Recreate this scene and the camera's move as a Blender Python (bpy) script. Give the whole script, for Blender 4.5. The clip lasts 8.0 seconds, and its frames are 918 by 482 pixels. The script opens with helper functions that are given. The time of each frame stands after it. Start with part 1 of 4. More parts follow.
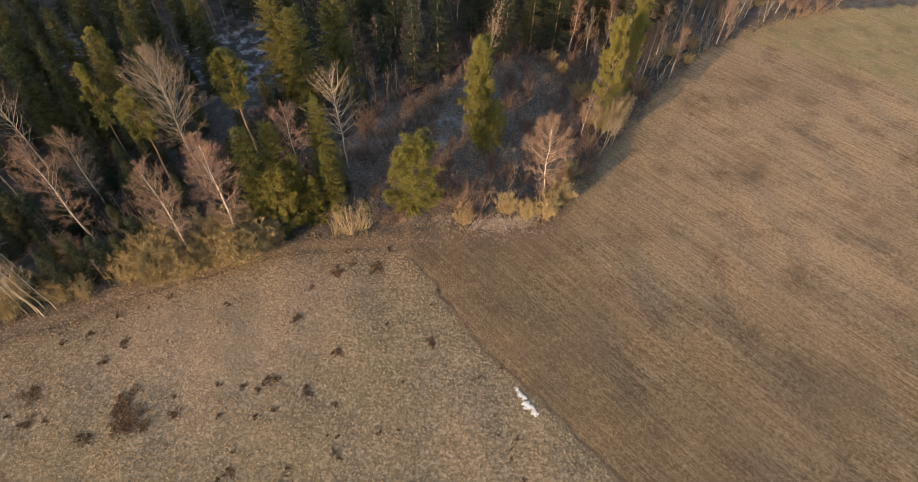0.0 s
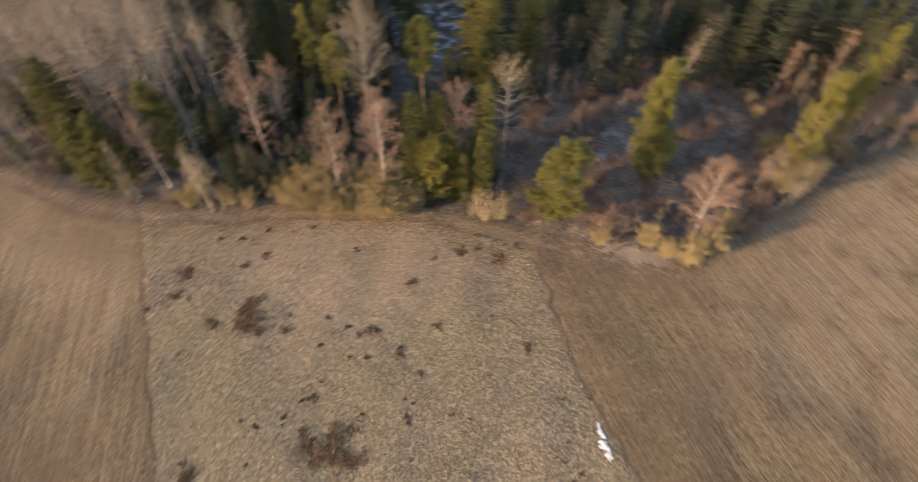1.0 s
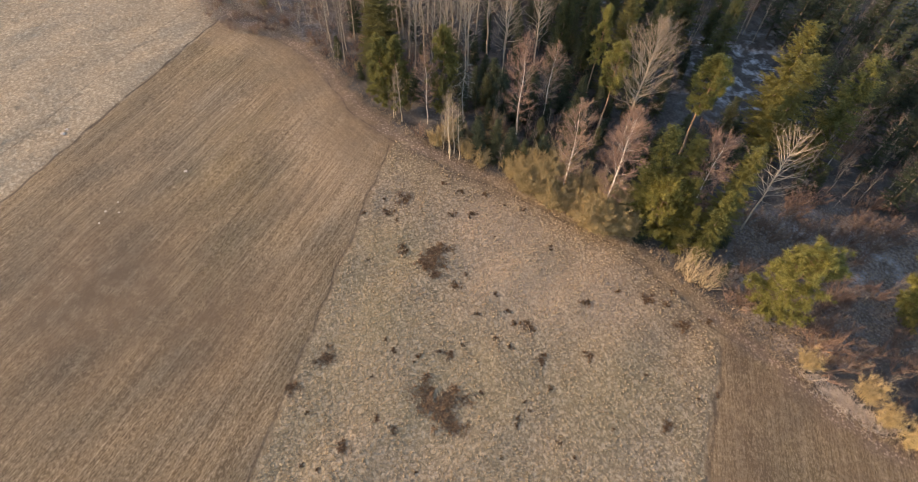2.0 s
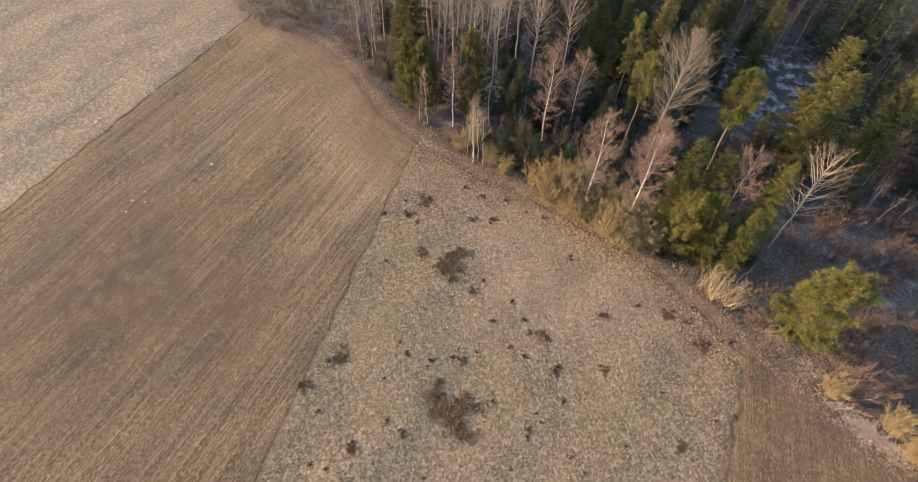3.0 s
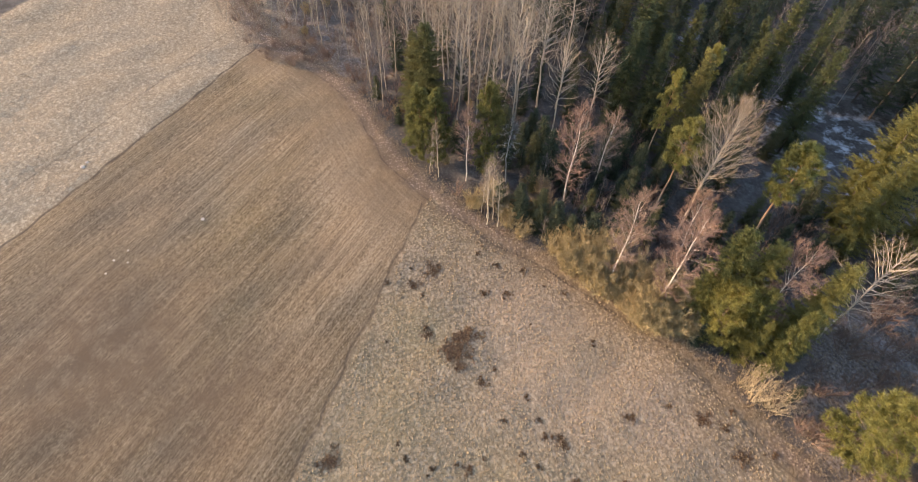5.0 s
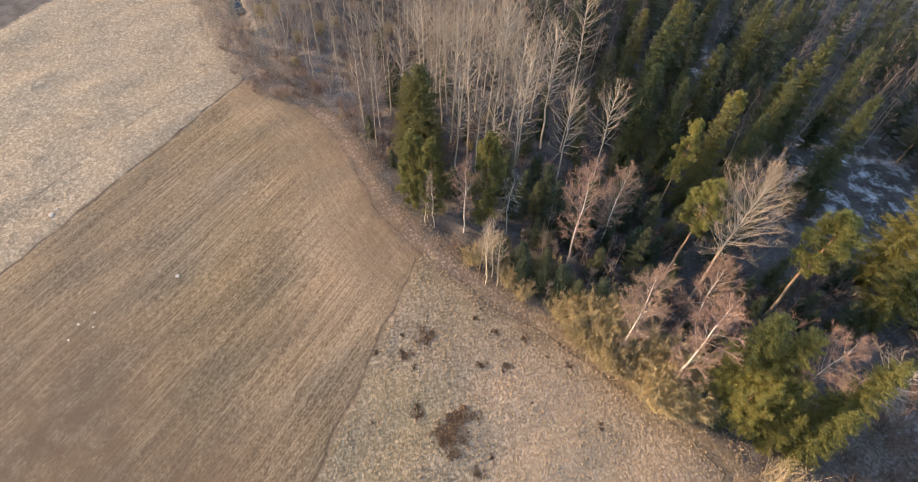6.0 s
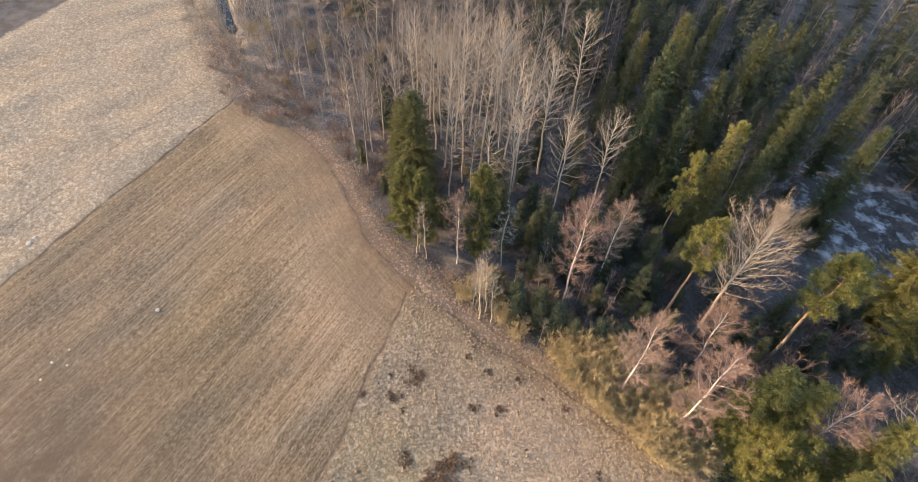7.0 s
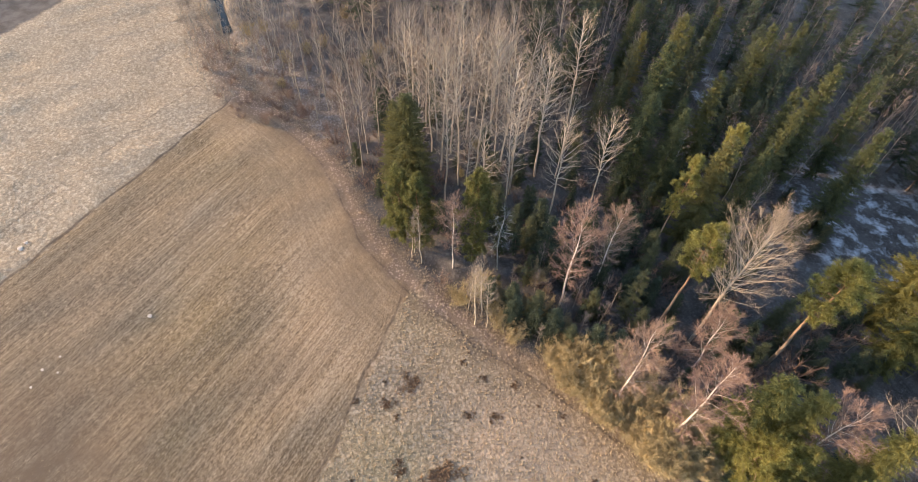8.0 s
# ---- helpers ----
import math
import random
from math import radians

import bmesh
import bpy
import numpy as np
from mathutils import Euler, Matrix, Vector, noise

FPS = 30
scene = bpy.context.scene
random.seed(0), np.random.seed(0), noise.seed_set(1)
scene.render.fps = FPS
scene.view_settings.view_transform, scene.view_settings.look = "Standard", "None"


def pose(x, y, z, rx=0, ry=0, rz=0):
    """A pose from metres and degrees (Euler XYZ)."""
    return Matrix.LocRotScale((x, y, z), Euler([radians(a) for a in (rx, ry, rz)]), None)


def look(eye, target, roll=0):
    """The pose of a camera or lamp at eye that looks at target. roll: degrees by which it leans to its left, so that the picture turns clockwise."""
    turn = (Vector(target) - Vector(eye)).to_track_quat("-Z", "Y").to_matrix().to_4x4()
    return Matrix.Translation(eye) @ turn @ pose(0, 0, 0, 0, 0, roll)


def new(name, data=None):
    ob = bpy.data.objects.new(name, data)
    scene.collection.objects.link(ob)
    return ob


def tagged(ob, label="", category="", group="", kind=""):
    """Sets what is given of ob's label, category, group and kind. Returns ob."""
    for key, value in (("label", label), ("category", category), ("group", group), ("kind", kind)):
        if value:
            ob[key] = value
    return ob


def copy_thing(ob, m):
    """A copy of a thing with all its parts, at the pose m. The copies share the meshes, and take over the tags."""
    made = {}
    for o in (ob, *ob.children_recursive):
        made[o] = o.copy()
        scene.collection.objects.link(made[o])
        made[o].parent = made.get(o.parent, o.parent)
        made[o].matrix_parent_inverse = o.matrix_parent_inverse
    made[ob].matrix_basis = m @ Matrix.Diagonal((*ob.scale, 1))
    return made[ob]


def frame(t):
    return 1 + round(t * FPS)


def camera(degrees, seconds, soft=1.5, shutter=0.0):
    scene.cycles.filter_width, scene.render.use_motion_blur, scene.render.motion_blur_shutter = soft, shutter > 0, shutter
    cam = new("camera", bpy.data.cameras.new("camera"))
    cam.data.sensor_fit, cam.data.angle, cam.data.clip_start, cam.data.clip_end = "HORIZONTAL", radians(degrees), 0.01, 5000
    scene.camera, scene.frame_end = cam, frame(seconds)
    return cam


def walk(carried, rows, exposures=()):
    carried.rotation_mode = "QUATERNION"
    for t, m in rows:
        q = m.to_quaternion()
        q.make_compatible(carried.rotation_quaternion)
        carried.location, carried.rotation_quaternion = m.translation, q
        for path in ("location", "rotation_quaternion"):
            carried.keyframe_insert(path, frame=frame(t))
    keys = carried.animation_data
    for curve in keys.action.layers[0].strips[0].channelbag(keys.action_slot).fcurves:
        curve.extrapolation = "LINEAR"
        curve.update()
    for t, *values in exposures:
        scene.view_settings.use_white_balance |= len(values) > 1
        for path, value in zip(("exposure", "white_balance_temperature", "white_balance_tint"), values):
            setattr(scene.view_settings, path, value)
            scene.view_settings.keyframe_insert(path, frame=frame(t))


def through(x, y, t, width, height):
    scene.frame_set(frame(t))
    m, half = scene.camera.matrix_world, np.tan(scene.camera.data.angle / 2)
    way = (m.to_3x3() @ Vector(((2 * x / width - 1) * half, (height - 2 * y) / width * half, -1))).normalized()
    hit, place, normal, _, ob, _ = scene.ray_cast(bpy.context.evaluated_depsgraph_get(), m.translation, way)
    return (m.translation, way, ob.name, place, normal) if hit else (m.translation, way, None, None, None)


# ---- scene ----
cam = camera(80.0, 8.0, soft=1.0, shutter=0.35)
PATH = [
    (0, (0.88, -1.852, 70.142), (0.887, -0.577, 68.601), 1.6),
    (0.2, (1.012, -1.718, 70.157), (1.019, -0.446, 68.613), 1.55),
    (0.5, (1.204, -1.531, 70.168), (1.123, -0.268, 68.62), 1.5),
    (0.7, (1.326, -1.427, 70.166), (1.081, -0.189, 68.614), 1.79),
    (1, (1.531, -1.332, 70.163), (1.072, -0.167, 68.604), 2.0),
    (1.2, (1.697, -1.318, 70.166), (0.979, -0.304, 68.599), 2.2),
    (1.5, (1.934, -1.307, 70.189), (1.031, -0.462, 68.617), 2.8),
    (1.7, (2.039, -1.268, 70.219), (1.082, -0.487, 68.646), 3.0),
    (2, (2.098, -1.182, 70.249), (1.097, -0.464, 68.673), 3.1),
    (2.2, (2.093, -1.128, 70.251), (1.080, -0.428, 68.674), 3.1),
    (3.5, (-0.054, 0.344, 70.254), (-1.107, 0.982, 68.678), 3.1),
    (4, (-3.016, 2.044, 70.159), (-4.075, 2.671, 68.583), 3.1),
    (4.5, (-6.919, 4.265, 70.074), (-7.983, 4.884, 68.498), 3.1),
    (4.7, (-8.293, 5.055, 70.035), (-9.360, 5.673, 68.461), 3.1),
    (5.8, (-18.661, 11.702, 69.822), (-19.744, 12.314, 68.256), 3.1),
    (6, (-20.374, 12.759, 69.783), (-21.46, 13.37, 68.218), 3.1),
    (6.5, (-23.018, 14.65, 69.811), (-24.114, 15.266, 68.255), 3.2),
    (7, (-24.56, 16.027, 69.776), (-25.661, 16.647, 68.225), 3.4),
    (7.5, (-25.131, 16.874, 69.721), (-26.23, 17.492, 68.168), 3.3),
    (8, (-25.33, 17.448, 69.653), (-26.428, 18.061, 68.098), 3.1),
]
walk(cam, [(t, look(eye, target, roll)) for t, eye, target, roll in PATH],
     [(0, 1.23, 8200, 20), (1, 1.45, 7750, 20), (2, 1.56, 7450, 20), (4, 1.7, 7150, 20), (6.5, 1.92, 6950, 19), (8, 1.97, 6900, 19)])

# ---- light ----
SUN_AZ = 228.5   # compass turn of the sun in the plan, degrees from +x
SUN_EL = 10.5
az, el = radians(SUN_AZ), radians(SUN_EL)
to_sun = Vector((math.cos(az) * math.cos(el), math.sin(az) * math.cos(el), math.sin(el)))
world = bpy.data.worlds.new("sky")
scene.world = world
world.use_nodes = True
wn = world.node_tree
wn.nodes.clear()
sky = wn.nodes.new("ShaderNodeTexSky")
sky.sky_type = "NISHITA"
sky.sun_disc = False
sky.dust_density = 0.5
sky.ozone_density = 1.6
sky.sun_elevation = el
sky.sun_rotation = math.atan2(to_sun.x, to_sun.y)
bg = wn.nodes.new("ShaderNodeBackground")
bg.inputs["Strength"].default_value = 0.15
wo = wn.nodes.new("ShaderNodeOutputWorld")
wn.links.new(sky.outputs[0], bg.inputs[0])
wn.links.new(bg.outputs[0], wo.inputs[0])
sun = new("sun", bpy.data.lights.new("sun", "SUN"))
sun.data.energy = 2.95
sun.data.angle = radians(0.6)
sun.data.color = (1.0, 0.765, 0.5)
sun.matrix_world = look(to_sun * 300, (0, 0, 0))


# ---- materials ----
def material(name, rough=0.85):
    m = bpy.data.materials.new(name)
    m.use_nodes = True
    nt = m.node_tree
    nt.nodes.clear()
    out = nt.nodes.new("ShaderNodeOutputMaterial")
    bs = nt.nodes.new("ShaderNodeBsdfPrincipled")
    bs.inputs["Roughness"].default_value = rough
    bs.inputs["Specular IOR Level"].default_value = 0.15
    nt.links.new(bs.outputs[0], out.inputs[0])
    return m, nt, bs


def node(nt, kind, **values):
    n = nt.nodes.new(kind)
    for key, value in values.items():
        n.inputs[key].default_value = value
    return n


def mixed(nt, fac, a, b):
    """A colour between a and b: each a socket or a colour."""
    n = nt.nodes.new("ShaderNodeMix")
    n.data_type = "RGBA"
    for sock, v in ((n.inputs[0], fac), (n.inputs[6], a), (n.inputs[7], b)):
        if isinstance(v, bpy.types.NodeSocket):
            nt.links.new(v, sock)
        elif isinstance(v, tuple):
            sock.default_value = (*v, 1)
        else:
            sock.default_value = v
    return n.outputs[2]


def ramped(nt, socket, low, high):
    n = nt.nodes.new("ShaderNodeMapRange")
    n.inputs[1].default_value, n.inputs[2].default_value = low, high
    nt.links.new(socket, n.inputs[0])
    return n.outputs[0]


def times(nt, a, b):
    n = nt.nodes.new("ShaderNodeMath")
    n.operation = "MULTIPLY"
    for sock, v in ((n.inputs[0], a), (n.inputs[1], b)):
        if isinstance(v, bpy.types.NodeSocket):
            nt.links.new(v, sock)
        else:
            sock.default_value = v
    return n.outputs[0]


def cloudy(nt, scale, detail=4.0, turn=None, stretch=(1, 1, 1), rough=0.55):
    """Noise over the place's own metres, turned and stretched if asked."""
    tc = nt.nodes.new("ShaderNodeTexCoord")
    mp = nt.nodes.new("ShaderNodeMapping")
    mp.vector_type = "TEXTURE"
    if turn is not None:
        mp.inputs["Rotation"].default_value = (0, 0, radians(turn))
    mp.inputs["Scale"].default_value = stretch
    nt.links.new(tc.outputs["Object"], mp.inputs[0])
    no = node(nt, "ShaderNodeTexNoise", Scale=scale, Detail=detail, Roughness=rough)
    nt.links.new(mp.outputs[0], no.inputs["Vector"])
    return no.outputs["Fac"]


def per_piece(nt):
    return nt.nodes.new("ShaderNodeNewGeometry").outputs["Random Per Island"]


def per_object(nt):
    return nt.nodes.new("ShaderNodeObjectInfo").outputs["Random"]


def leafy(name, dark, light, tint, through=0.25, rough=0.6):
    """Needles, blades and twigs: colour by piece, by thing and by a slow noise; some light passes through."""
    m, nt, bs = material(name, rough)
    c = mixed(nt, per_piece(nt), dark, light)
    c = mixed(nt, ramped(nt, per_object(nt), 0.3, 1.0), c, mixed(nt, 0.55, c, tint))
    c = mixed(nt, ramped(nt, cloudy(nt, 0.7, 3), 0.35, 0.75), c, mixed(nt, 0.4, c, dark))
    nt.links.new(c, bs.inputs["Base Color"])
    if through:
        tr = nt.nodes.new("ShaderNodeBsdfTranslucent")
        nt.links.new(c, tr.inputs[0])
        mx = nt.nodes.new("ShaderNodeMixShader")
        mx.inputs[0].default_value = through
        nt.links.new(bs.outputs[0], mx.inputs[1])
        nt.links.new(tr.outputs[0], mx.inputs[2])
        out = [n for n in nt.nodes if n.type == "OUTPUT_MATERIAL"][0]
        nt.links.new(mx.outputs[0], out.inputs[0])
    return m


def bark(name, a, b, scale=3.0, stretch=(1, 1, 4)):
    m, nt, bs = material(name, 0.9)
    n = cloudy(nt, scale, 5, None, stretch)
    c = mixed(nt, ramped(nt, n, 0.35, 0.65), a, b)
    c = mixed(nt, ramped(nt, per_object(nt), 0, 1), c, mixed(nt, 0.3, c, a))
    nt.links.new(c, bs.inputs["Base Color"])
    bp = node(nt, "ShaderNodeBump", Strength=0.5, Distance=0.05)
    nt.links.new(n, bp.inputs["Height"])
    nt.links.new(bp.outputs[0], bs.inputs["Normal"])
    return m


SPRUCE = leafy("spruce_needles", (0.04, 0.06, 0.038), (0.16, 0.168, 0.066), (0.24, 0.195, 0.062), 0.3)
# spruce needles again, darker and bluer: deep forest shade put into the colour
SPRUCE_SHADED = leafy("shaded_spruce_needles", (0.034, 0.05, 0.04), (0.115, 0.132, 0.072), (0.17, 0.16, 0.07), 0.25)
# spruce needles again, lighter and yellower: low sunlight put into the colour
OLIVE = leafy("edge_spruce_needles", (0.105, 0.11, 0.042), (0.3, 0.292, 0.1), (0.31, 0.27, 0.09), 0.45)
PINE = leafy("pine_needles", (0.155, 0.157, 0.055), (0.39, 0.368, 0.13), (0.395, 0.345, 0.118), 0.5)
MOSS = leafy("dull_pine_needles", (0.085, 0.092, 0.038), (0.25, 0.248, 0.092), (0.265, 0.238, 0.082), 0.42)
BARK_SPRUCE = bark("spruce_bark", (0.10, 0.08, 0.065), (0.20, 0.165, 0.135))
def make_pine_bark():
    """Grey plates low on the trunk, flaking orange higher up."""
    m = bark("pine_bark", (0.19, 0.15, 0.12), (0.31, 0.235, 0.18))
    nt = m.node_tree
    bs = [n for n in nt.nodes if n.type == "BSDF_PRINCIPLED"][0]
    grey = bs.inputs["Base Color"].links[0].from_socket
    sep = nt.nodes.new("ShaderNodeSeparateXYZ")
    nt.links.new(nt.nodes.new("ShaderNodeTexCoord").outputs["Object"], sep.inputs[0])
    up = ramped(nt, sep.outputs[2], 7, 13)
    nt.links.new(mixed(nt, times(nt, up, 0.8), grey, (0.40, 0.215, 0.115)), bs.inputs["Base Color"])
    return m


BARK_PINE = make_pine_bark()
BARK_BIRCH = bark("birch_bark", (0.70, 0.64, 0.57), (0.45, 0.38, 0.32), 4.0, (2, 2, 0.6))
BARK_PALE = bark("young_aspen_bark", (0.58, 0.5, 0.38), (0.4, 0.34, 0.26))
BARK_DEAD = bark("dead_bark", (0.34, 0.34, 0.31), (0.24, 0.24, 0.22))
TWIG_DEAD = leafy("dead_twigs", (0.26, 0.26, 0.24), (0.38, 0.38, 0.35), (0.3, 0.3, 0.28), 0, 0.8)
# aspen bark in a lighter copy, with the sun on the limbs painted in
BARK_ASPEN_SUNLIT = bark("sunny_aspen_bark", (0.48, 0.415, 0.335), (0.33, 0.28, 0.225))
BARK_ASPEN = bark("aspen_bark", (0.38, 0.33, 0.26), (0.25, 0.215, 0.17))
TWIG_BIRCH = leafy("birch_twigs", (0.2, 0.132, 0.106), (0.325, 0.222, 0.18), (0.28, 0.215, 0.16), 0, 0.8)
TWIG_GREY = leafy("grey_twigs", (0.14, 0.112, 0.107), (0.245, 0.197, 0.185), (0.2, 0.157, 0.138), 0, 0.8)
TWIG_ASPEN = leafy("aspen_twigs", (0.225, 0.178, 0.135), (0.39, 0.315, 0.245), (0.3, 0.24, 0.2), 0, 0.8)
TWIG_WILLOW = leafy("willow_twigs", (0.28, 0.22, 0.12), (0.48, 0.385, 0.215), (0.39, 0.3, 0.175), 0, 0.8)
TWIG_SHOOT = leafy("pale_shoots", (0.28, 0.225, 0.145), (0.44, 0.36, 0.245), (0.35, 0.28, 0.19), 0, 0.8)
TWIG_BRUSH = leafy("brush_twigs", (0.15, 0.10, 0.08), (0.28, 0.2, 0.165), (0.24, 0.17, 0.13), 0, 0.8)
GRASS_MEADOW = leafy("dry_meadow_grass", (0.4, 0.295, 0.178), (0.66, 0.51, 0.33), (0.54, 0.405, 0.255), 0.15, 0.8)
GRASS_STUBBLE = leafy("mown_stubble", (0.25, 0.18, 0.105), (0.43, 0.33, 0.21), (0.36, 0.27, 0.17), 0.1, 0.8)
GRASS_EDGE = leafy("tall_dead_grass", (0.28, 0.21, 0.14), (0.48, 0.38, 0.27), (0.36, 0.275, 0.185), 0.15, 0.8)
REED = leafy("bleached_reeds", (0.48, 0.39, 0.31), (0.76, 0.64, 0.53), (0.6, 0.5, 0.4), 0.15, 0.8)
WEED = leafy("dead_weed_stalks", (0.145, 0.085, 0.048), (0.29, 0.178, 0.1), (0.22, 0.135, 0.078), 0, 0.9)


def make_snow():
    m, nt, bs = material("old_snow", 0.6)
    c = mixed(nt, ramped(nt, cloudy(nt, 3.0, 5), 0.4, 0.7), (0.82, 0.83, 0.86), (0.62, 0.6, 0.58))
    nt.links.new(c, bs.inputs["Base Color"])
    return m


SNOW = make_snow()
def make_water():
    m, nt, bs = material("still_water", 0.06)
    bs.inputs["Base Color"].default_value = (0.02, 0.024, 0.022, 1)
    bp = node(nt, "ShaderNodeBump", Strength=0.15, Distance=0.05)
    nt.links.new(cloudy(nt, 1.5, 3), bp.inputs["Height"])
    nt.links.new(bp.outputs[0], bs.inputs["Normal"])
    return m


WATER = make_water()
STONE = bark("fieldstone", (0.52, 0.43, 0.34), (0.68, 0.58, 0.47), 4.0, (1, 1, 1))


def make_ground():
    m, nt, bs = material("fields_and_forest_floor", 0.95)

    def mask(name):
        a = nt.nodes.new("ShaderNodeAttribute")
        a.attribute_name = name
        return a.outputs["Fac"]
    big, mid, fine = cloudy(nt, 0.055, 4), cloudy(nt, 0.35, 5), cloudy(nt, 2.2, 6, rough=0.75)
    tc = nt.nodes.new("ShaderNodeTexCoord")
    cell = node(nt, "ShaderNodeTexVoronoi", Scale=2.1, Randomness=1.0)
    nt.links.new(tc.outputs["Object"], cell.inputs["Vector"])
    gaps = ramped(nt, cell.outputs["Distance"], 0.28, 0.62)
    clump = cloudy(nt, 1.25, 4, rough=0.7)
    # mown fields: brown stubble in long rows
    def mown(turn, lines, swaths, blotch):
        wide = cloudy(nt, 0.3, 4, turn, (9, 1, 1))
        thin = cloudy(nt, 1.1, 3, turn, (34, 1, 1), 0.6)
        hair = cloudy(nt, 4.0, 6, turn, (1.9, 1, 1), 0.8)
        c = mixed(nt, ramped(nt, big, 0.3, 0.7), (0.205, 0.147, 0.083), (0.295, 0.212, 0.13))
        c = mixed(nt, times(nt, mask("olive"), 0.8), c, (0.225, 0.168, 0.078))
        c = mixed(nt, times(nt, mask("warm"), 0.75), c, (0.54, 0.375, 0.24))
        c = mixed(nt, times(nt, mask("grey"), 0.75), c, (0.265, 0.212, 0.158))
        c = mixed(nt, times(nt, ramped(nt, cloudy(nt, 0.13, 3, None, (1, 1, 1), 0.6), 0.5, 0.68), blotch), c, mixed(nt, 0.75, c, (0.12, 0.075, 0.045)))
        c = mixed(nt, times(nt, ramped(nt, wide, 0.46, 0.66), swaths), c, mixed(nt, 0.7, c, (0.13, 0.095, 0.06)))
        c = mixed(nt, times(nt, ramped(nt, thin, 0.52, 0.62), 0.68 * lines), c, mixed(nt, 0.8, c, (0.115, 0.083, 0.052)))
        c = mixed(nt, times(nt, ramped(nt, thin, 0.47, 0.37), 0.58 * lines), c, mixed(nt, 0.6, c, (0.55, 0.44, 0.31)))
        c = mixed(nt, times(nt, ramped(nt, hair, 0.5, 0.59), 0.8), c, mixed(nt, 0.8, c, (0.085, 0.06, 0.038)))
        row = cloudy(nt, 3.2, 2, turn, (60, 1, 1), 0.5)
        c = mixed(nt, times(nt, ramped(nt, row, 0.52, 0.62), 0.2 + 0.42 * lines), c, mixed(nt, 0.75, c, (0.1, 0.07, 0.045)))
        c = mixed(nt, times(nt, ramped(nt, row, 0.44, 0.36), 0.1 + 0.36 * lines), c, mixed(nt, 0.6, c, (0.6, 0.47, 0.33)))
        return mixed(nt, times(nt, ramped(nt, hair, 0.48, 0.39), 0.7), c, mixed(nt, 0.7, c, (0.62, 0.49, 0.34))), hair
    turned = nt.nodes.new("ShaderNodeCombineXYZ")
    for k, (name, scale) in enumerate((("edge_along", 0.22), ("edge_away", 2.6))):
        nt.links.new(times(nt, mask(name), scale), turned.inputs[k])
    swath = node(nt, "ShaderNodeTexNoise", Scale=1.0, Detail=5.0, Roughness=0.65)
    nt.links.new(turned.outputs[0], swath.inputs["Vector"])
    west, east = mown(125, 0.7, 0.28, 0.3), mown(-47, 0.5, 0.1, 0.9)
    curved = mixed(nt, ramped(nt, big, 0.3, 0.7), (0.33, 0.235, 0.145), (0.42, 0.3, 0.19))
    curved = mixed(nt, times(nt, ramped(nt, swath.outputs["Fac"], 0.5, 0.64), 0.6), curved, (0.17, 0.12, 0.075))
    curved = mixed(nt, times(nt, ramped(nt, swath.outputs["Fac"], 0.47, 0.36), 0.45), curved, (0.6, 0.46, 0.32))
    curved = mixed(nt, times(nt, ramped(nt, fine, 0.5, 0.66), 0.6), curved, (0.13, 0.09, 0.06))
    c = mixed(nt, mask("right"), mixed(nt, times(nt, mask("headland"), 0.6), west[0], curved), east[0])
    # unmown meadow
    mead = mixed(nt, ramped(nt, mid, 0.35, 0.68), (0.46, 0.36, 0.225), (0.36, 0.277, 0.172))
    mead = mixed(nt, ramped(nt, big, 0.42, 0.62), mead, (0.48, 0.365, 0.255))
    mead = mixed(nt, ramped(nt, fine, 0.5, 0.66), mead, (0.17, 0.125, 0.08))
    mead = mixed(nt, times(nt, ramped(nt, fine, 0.47, 0.36), 0.6), mead, (0.62, 0.48, 0.335))
    mead = mixed(nt, times(nt, gaps, 0.55), mead, (0.14, 0.104, 0.062))
    mead = mixed(nt, times(nt, ramped(nt, clump, 0.52, 0.62), 0.5), mead, (0.2, 0.15, 0.092))
    mead = mixed(nt, times(nt, ramped(nt, clump, 0.47, 0.37), 0.5), mead, (0.64, 0.5, 0.35))
    mead = mixed(nt, times(nt, mask("pink"), 0.75), mead, mixed(nt, 0.5, mead, (0.6, 0.42, 0.29)))
    mead = mixed(nt, times(nt, mask("olive"), 0.7), mead, mixed(nt, 0.6, mead, (0.30, 0.25, 0.125)))
    c = mixed(nt, times(nt, ramped(nt, clump, 0.54, 0.66), 0.4), c, mixed(nt, 0.7, c, (0.1, 0.07, 0.045)))
    c = mixed(nt, times(nt, ramped(nt, clump, 0.45, 0.35), 0.35), c, mixed(nt, 0.6, c, (0.6, 0.47, 0.33)))
    c = mixed(nt, mask("rough"), c, mead)
    # pale meadow past the ditch
    pale = mixed(nt, ramped(nt, mid, 0.35, 0.68), (0.56, 0.435, 0.297), (0.50, 0.385, 0.26))
    pale = mixed(nt, times(nt, ramped(nt, big, 0.45, 0.65), 0.4), pale, (0.33, 0.245, 0.15))
    pale = mixed(nt, times(nt, ramped(nt, fine, 0.5, 0.62), 0.75), pale, (0.3, 0.225, 0.15))
    pale = mixed(nt, times(nt, ramped(nt, fine, 0.46, 0.36), 0.7), pale, (0.74, 0.6, 0.43))
    pale = mixed(nt, times(nt, gaps, 0.45), pale, (0.2, 0.15, 0.1))
    pale = mixed(nt, times(nt, ramped(nt, clump, 0.52, 0.62), 0.3), pale, (0.27, 0.2, 0.13))
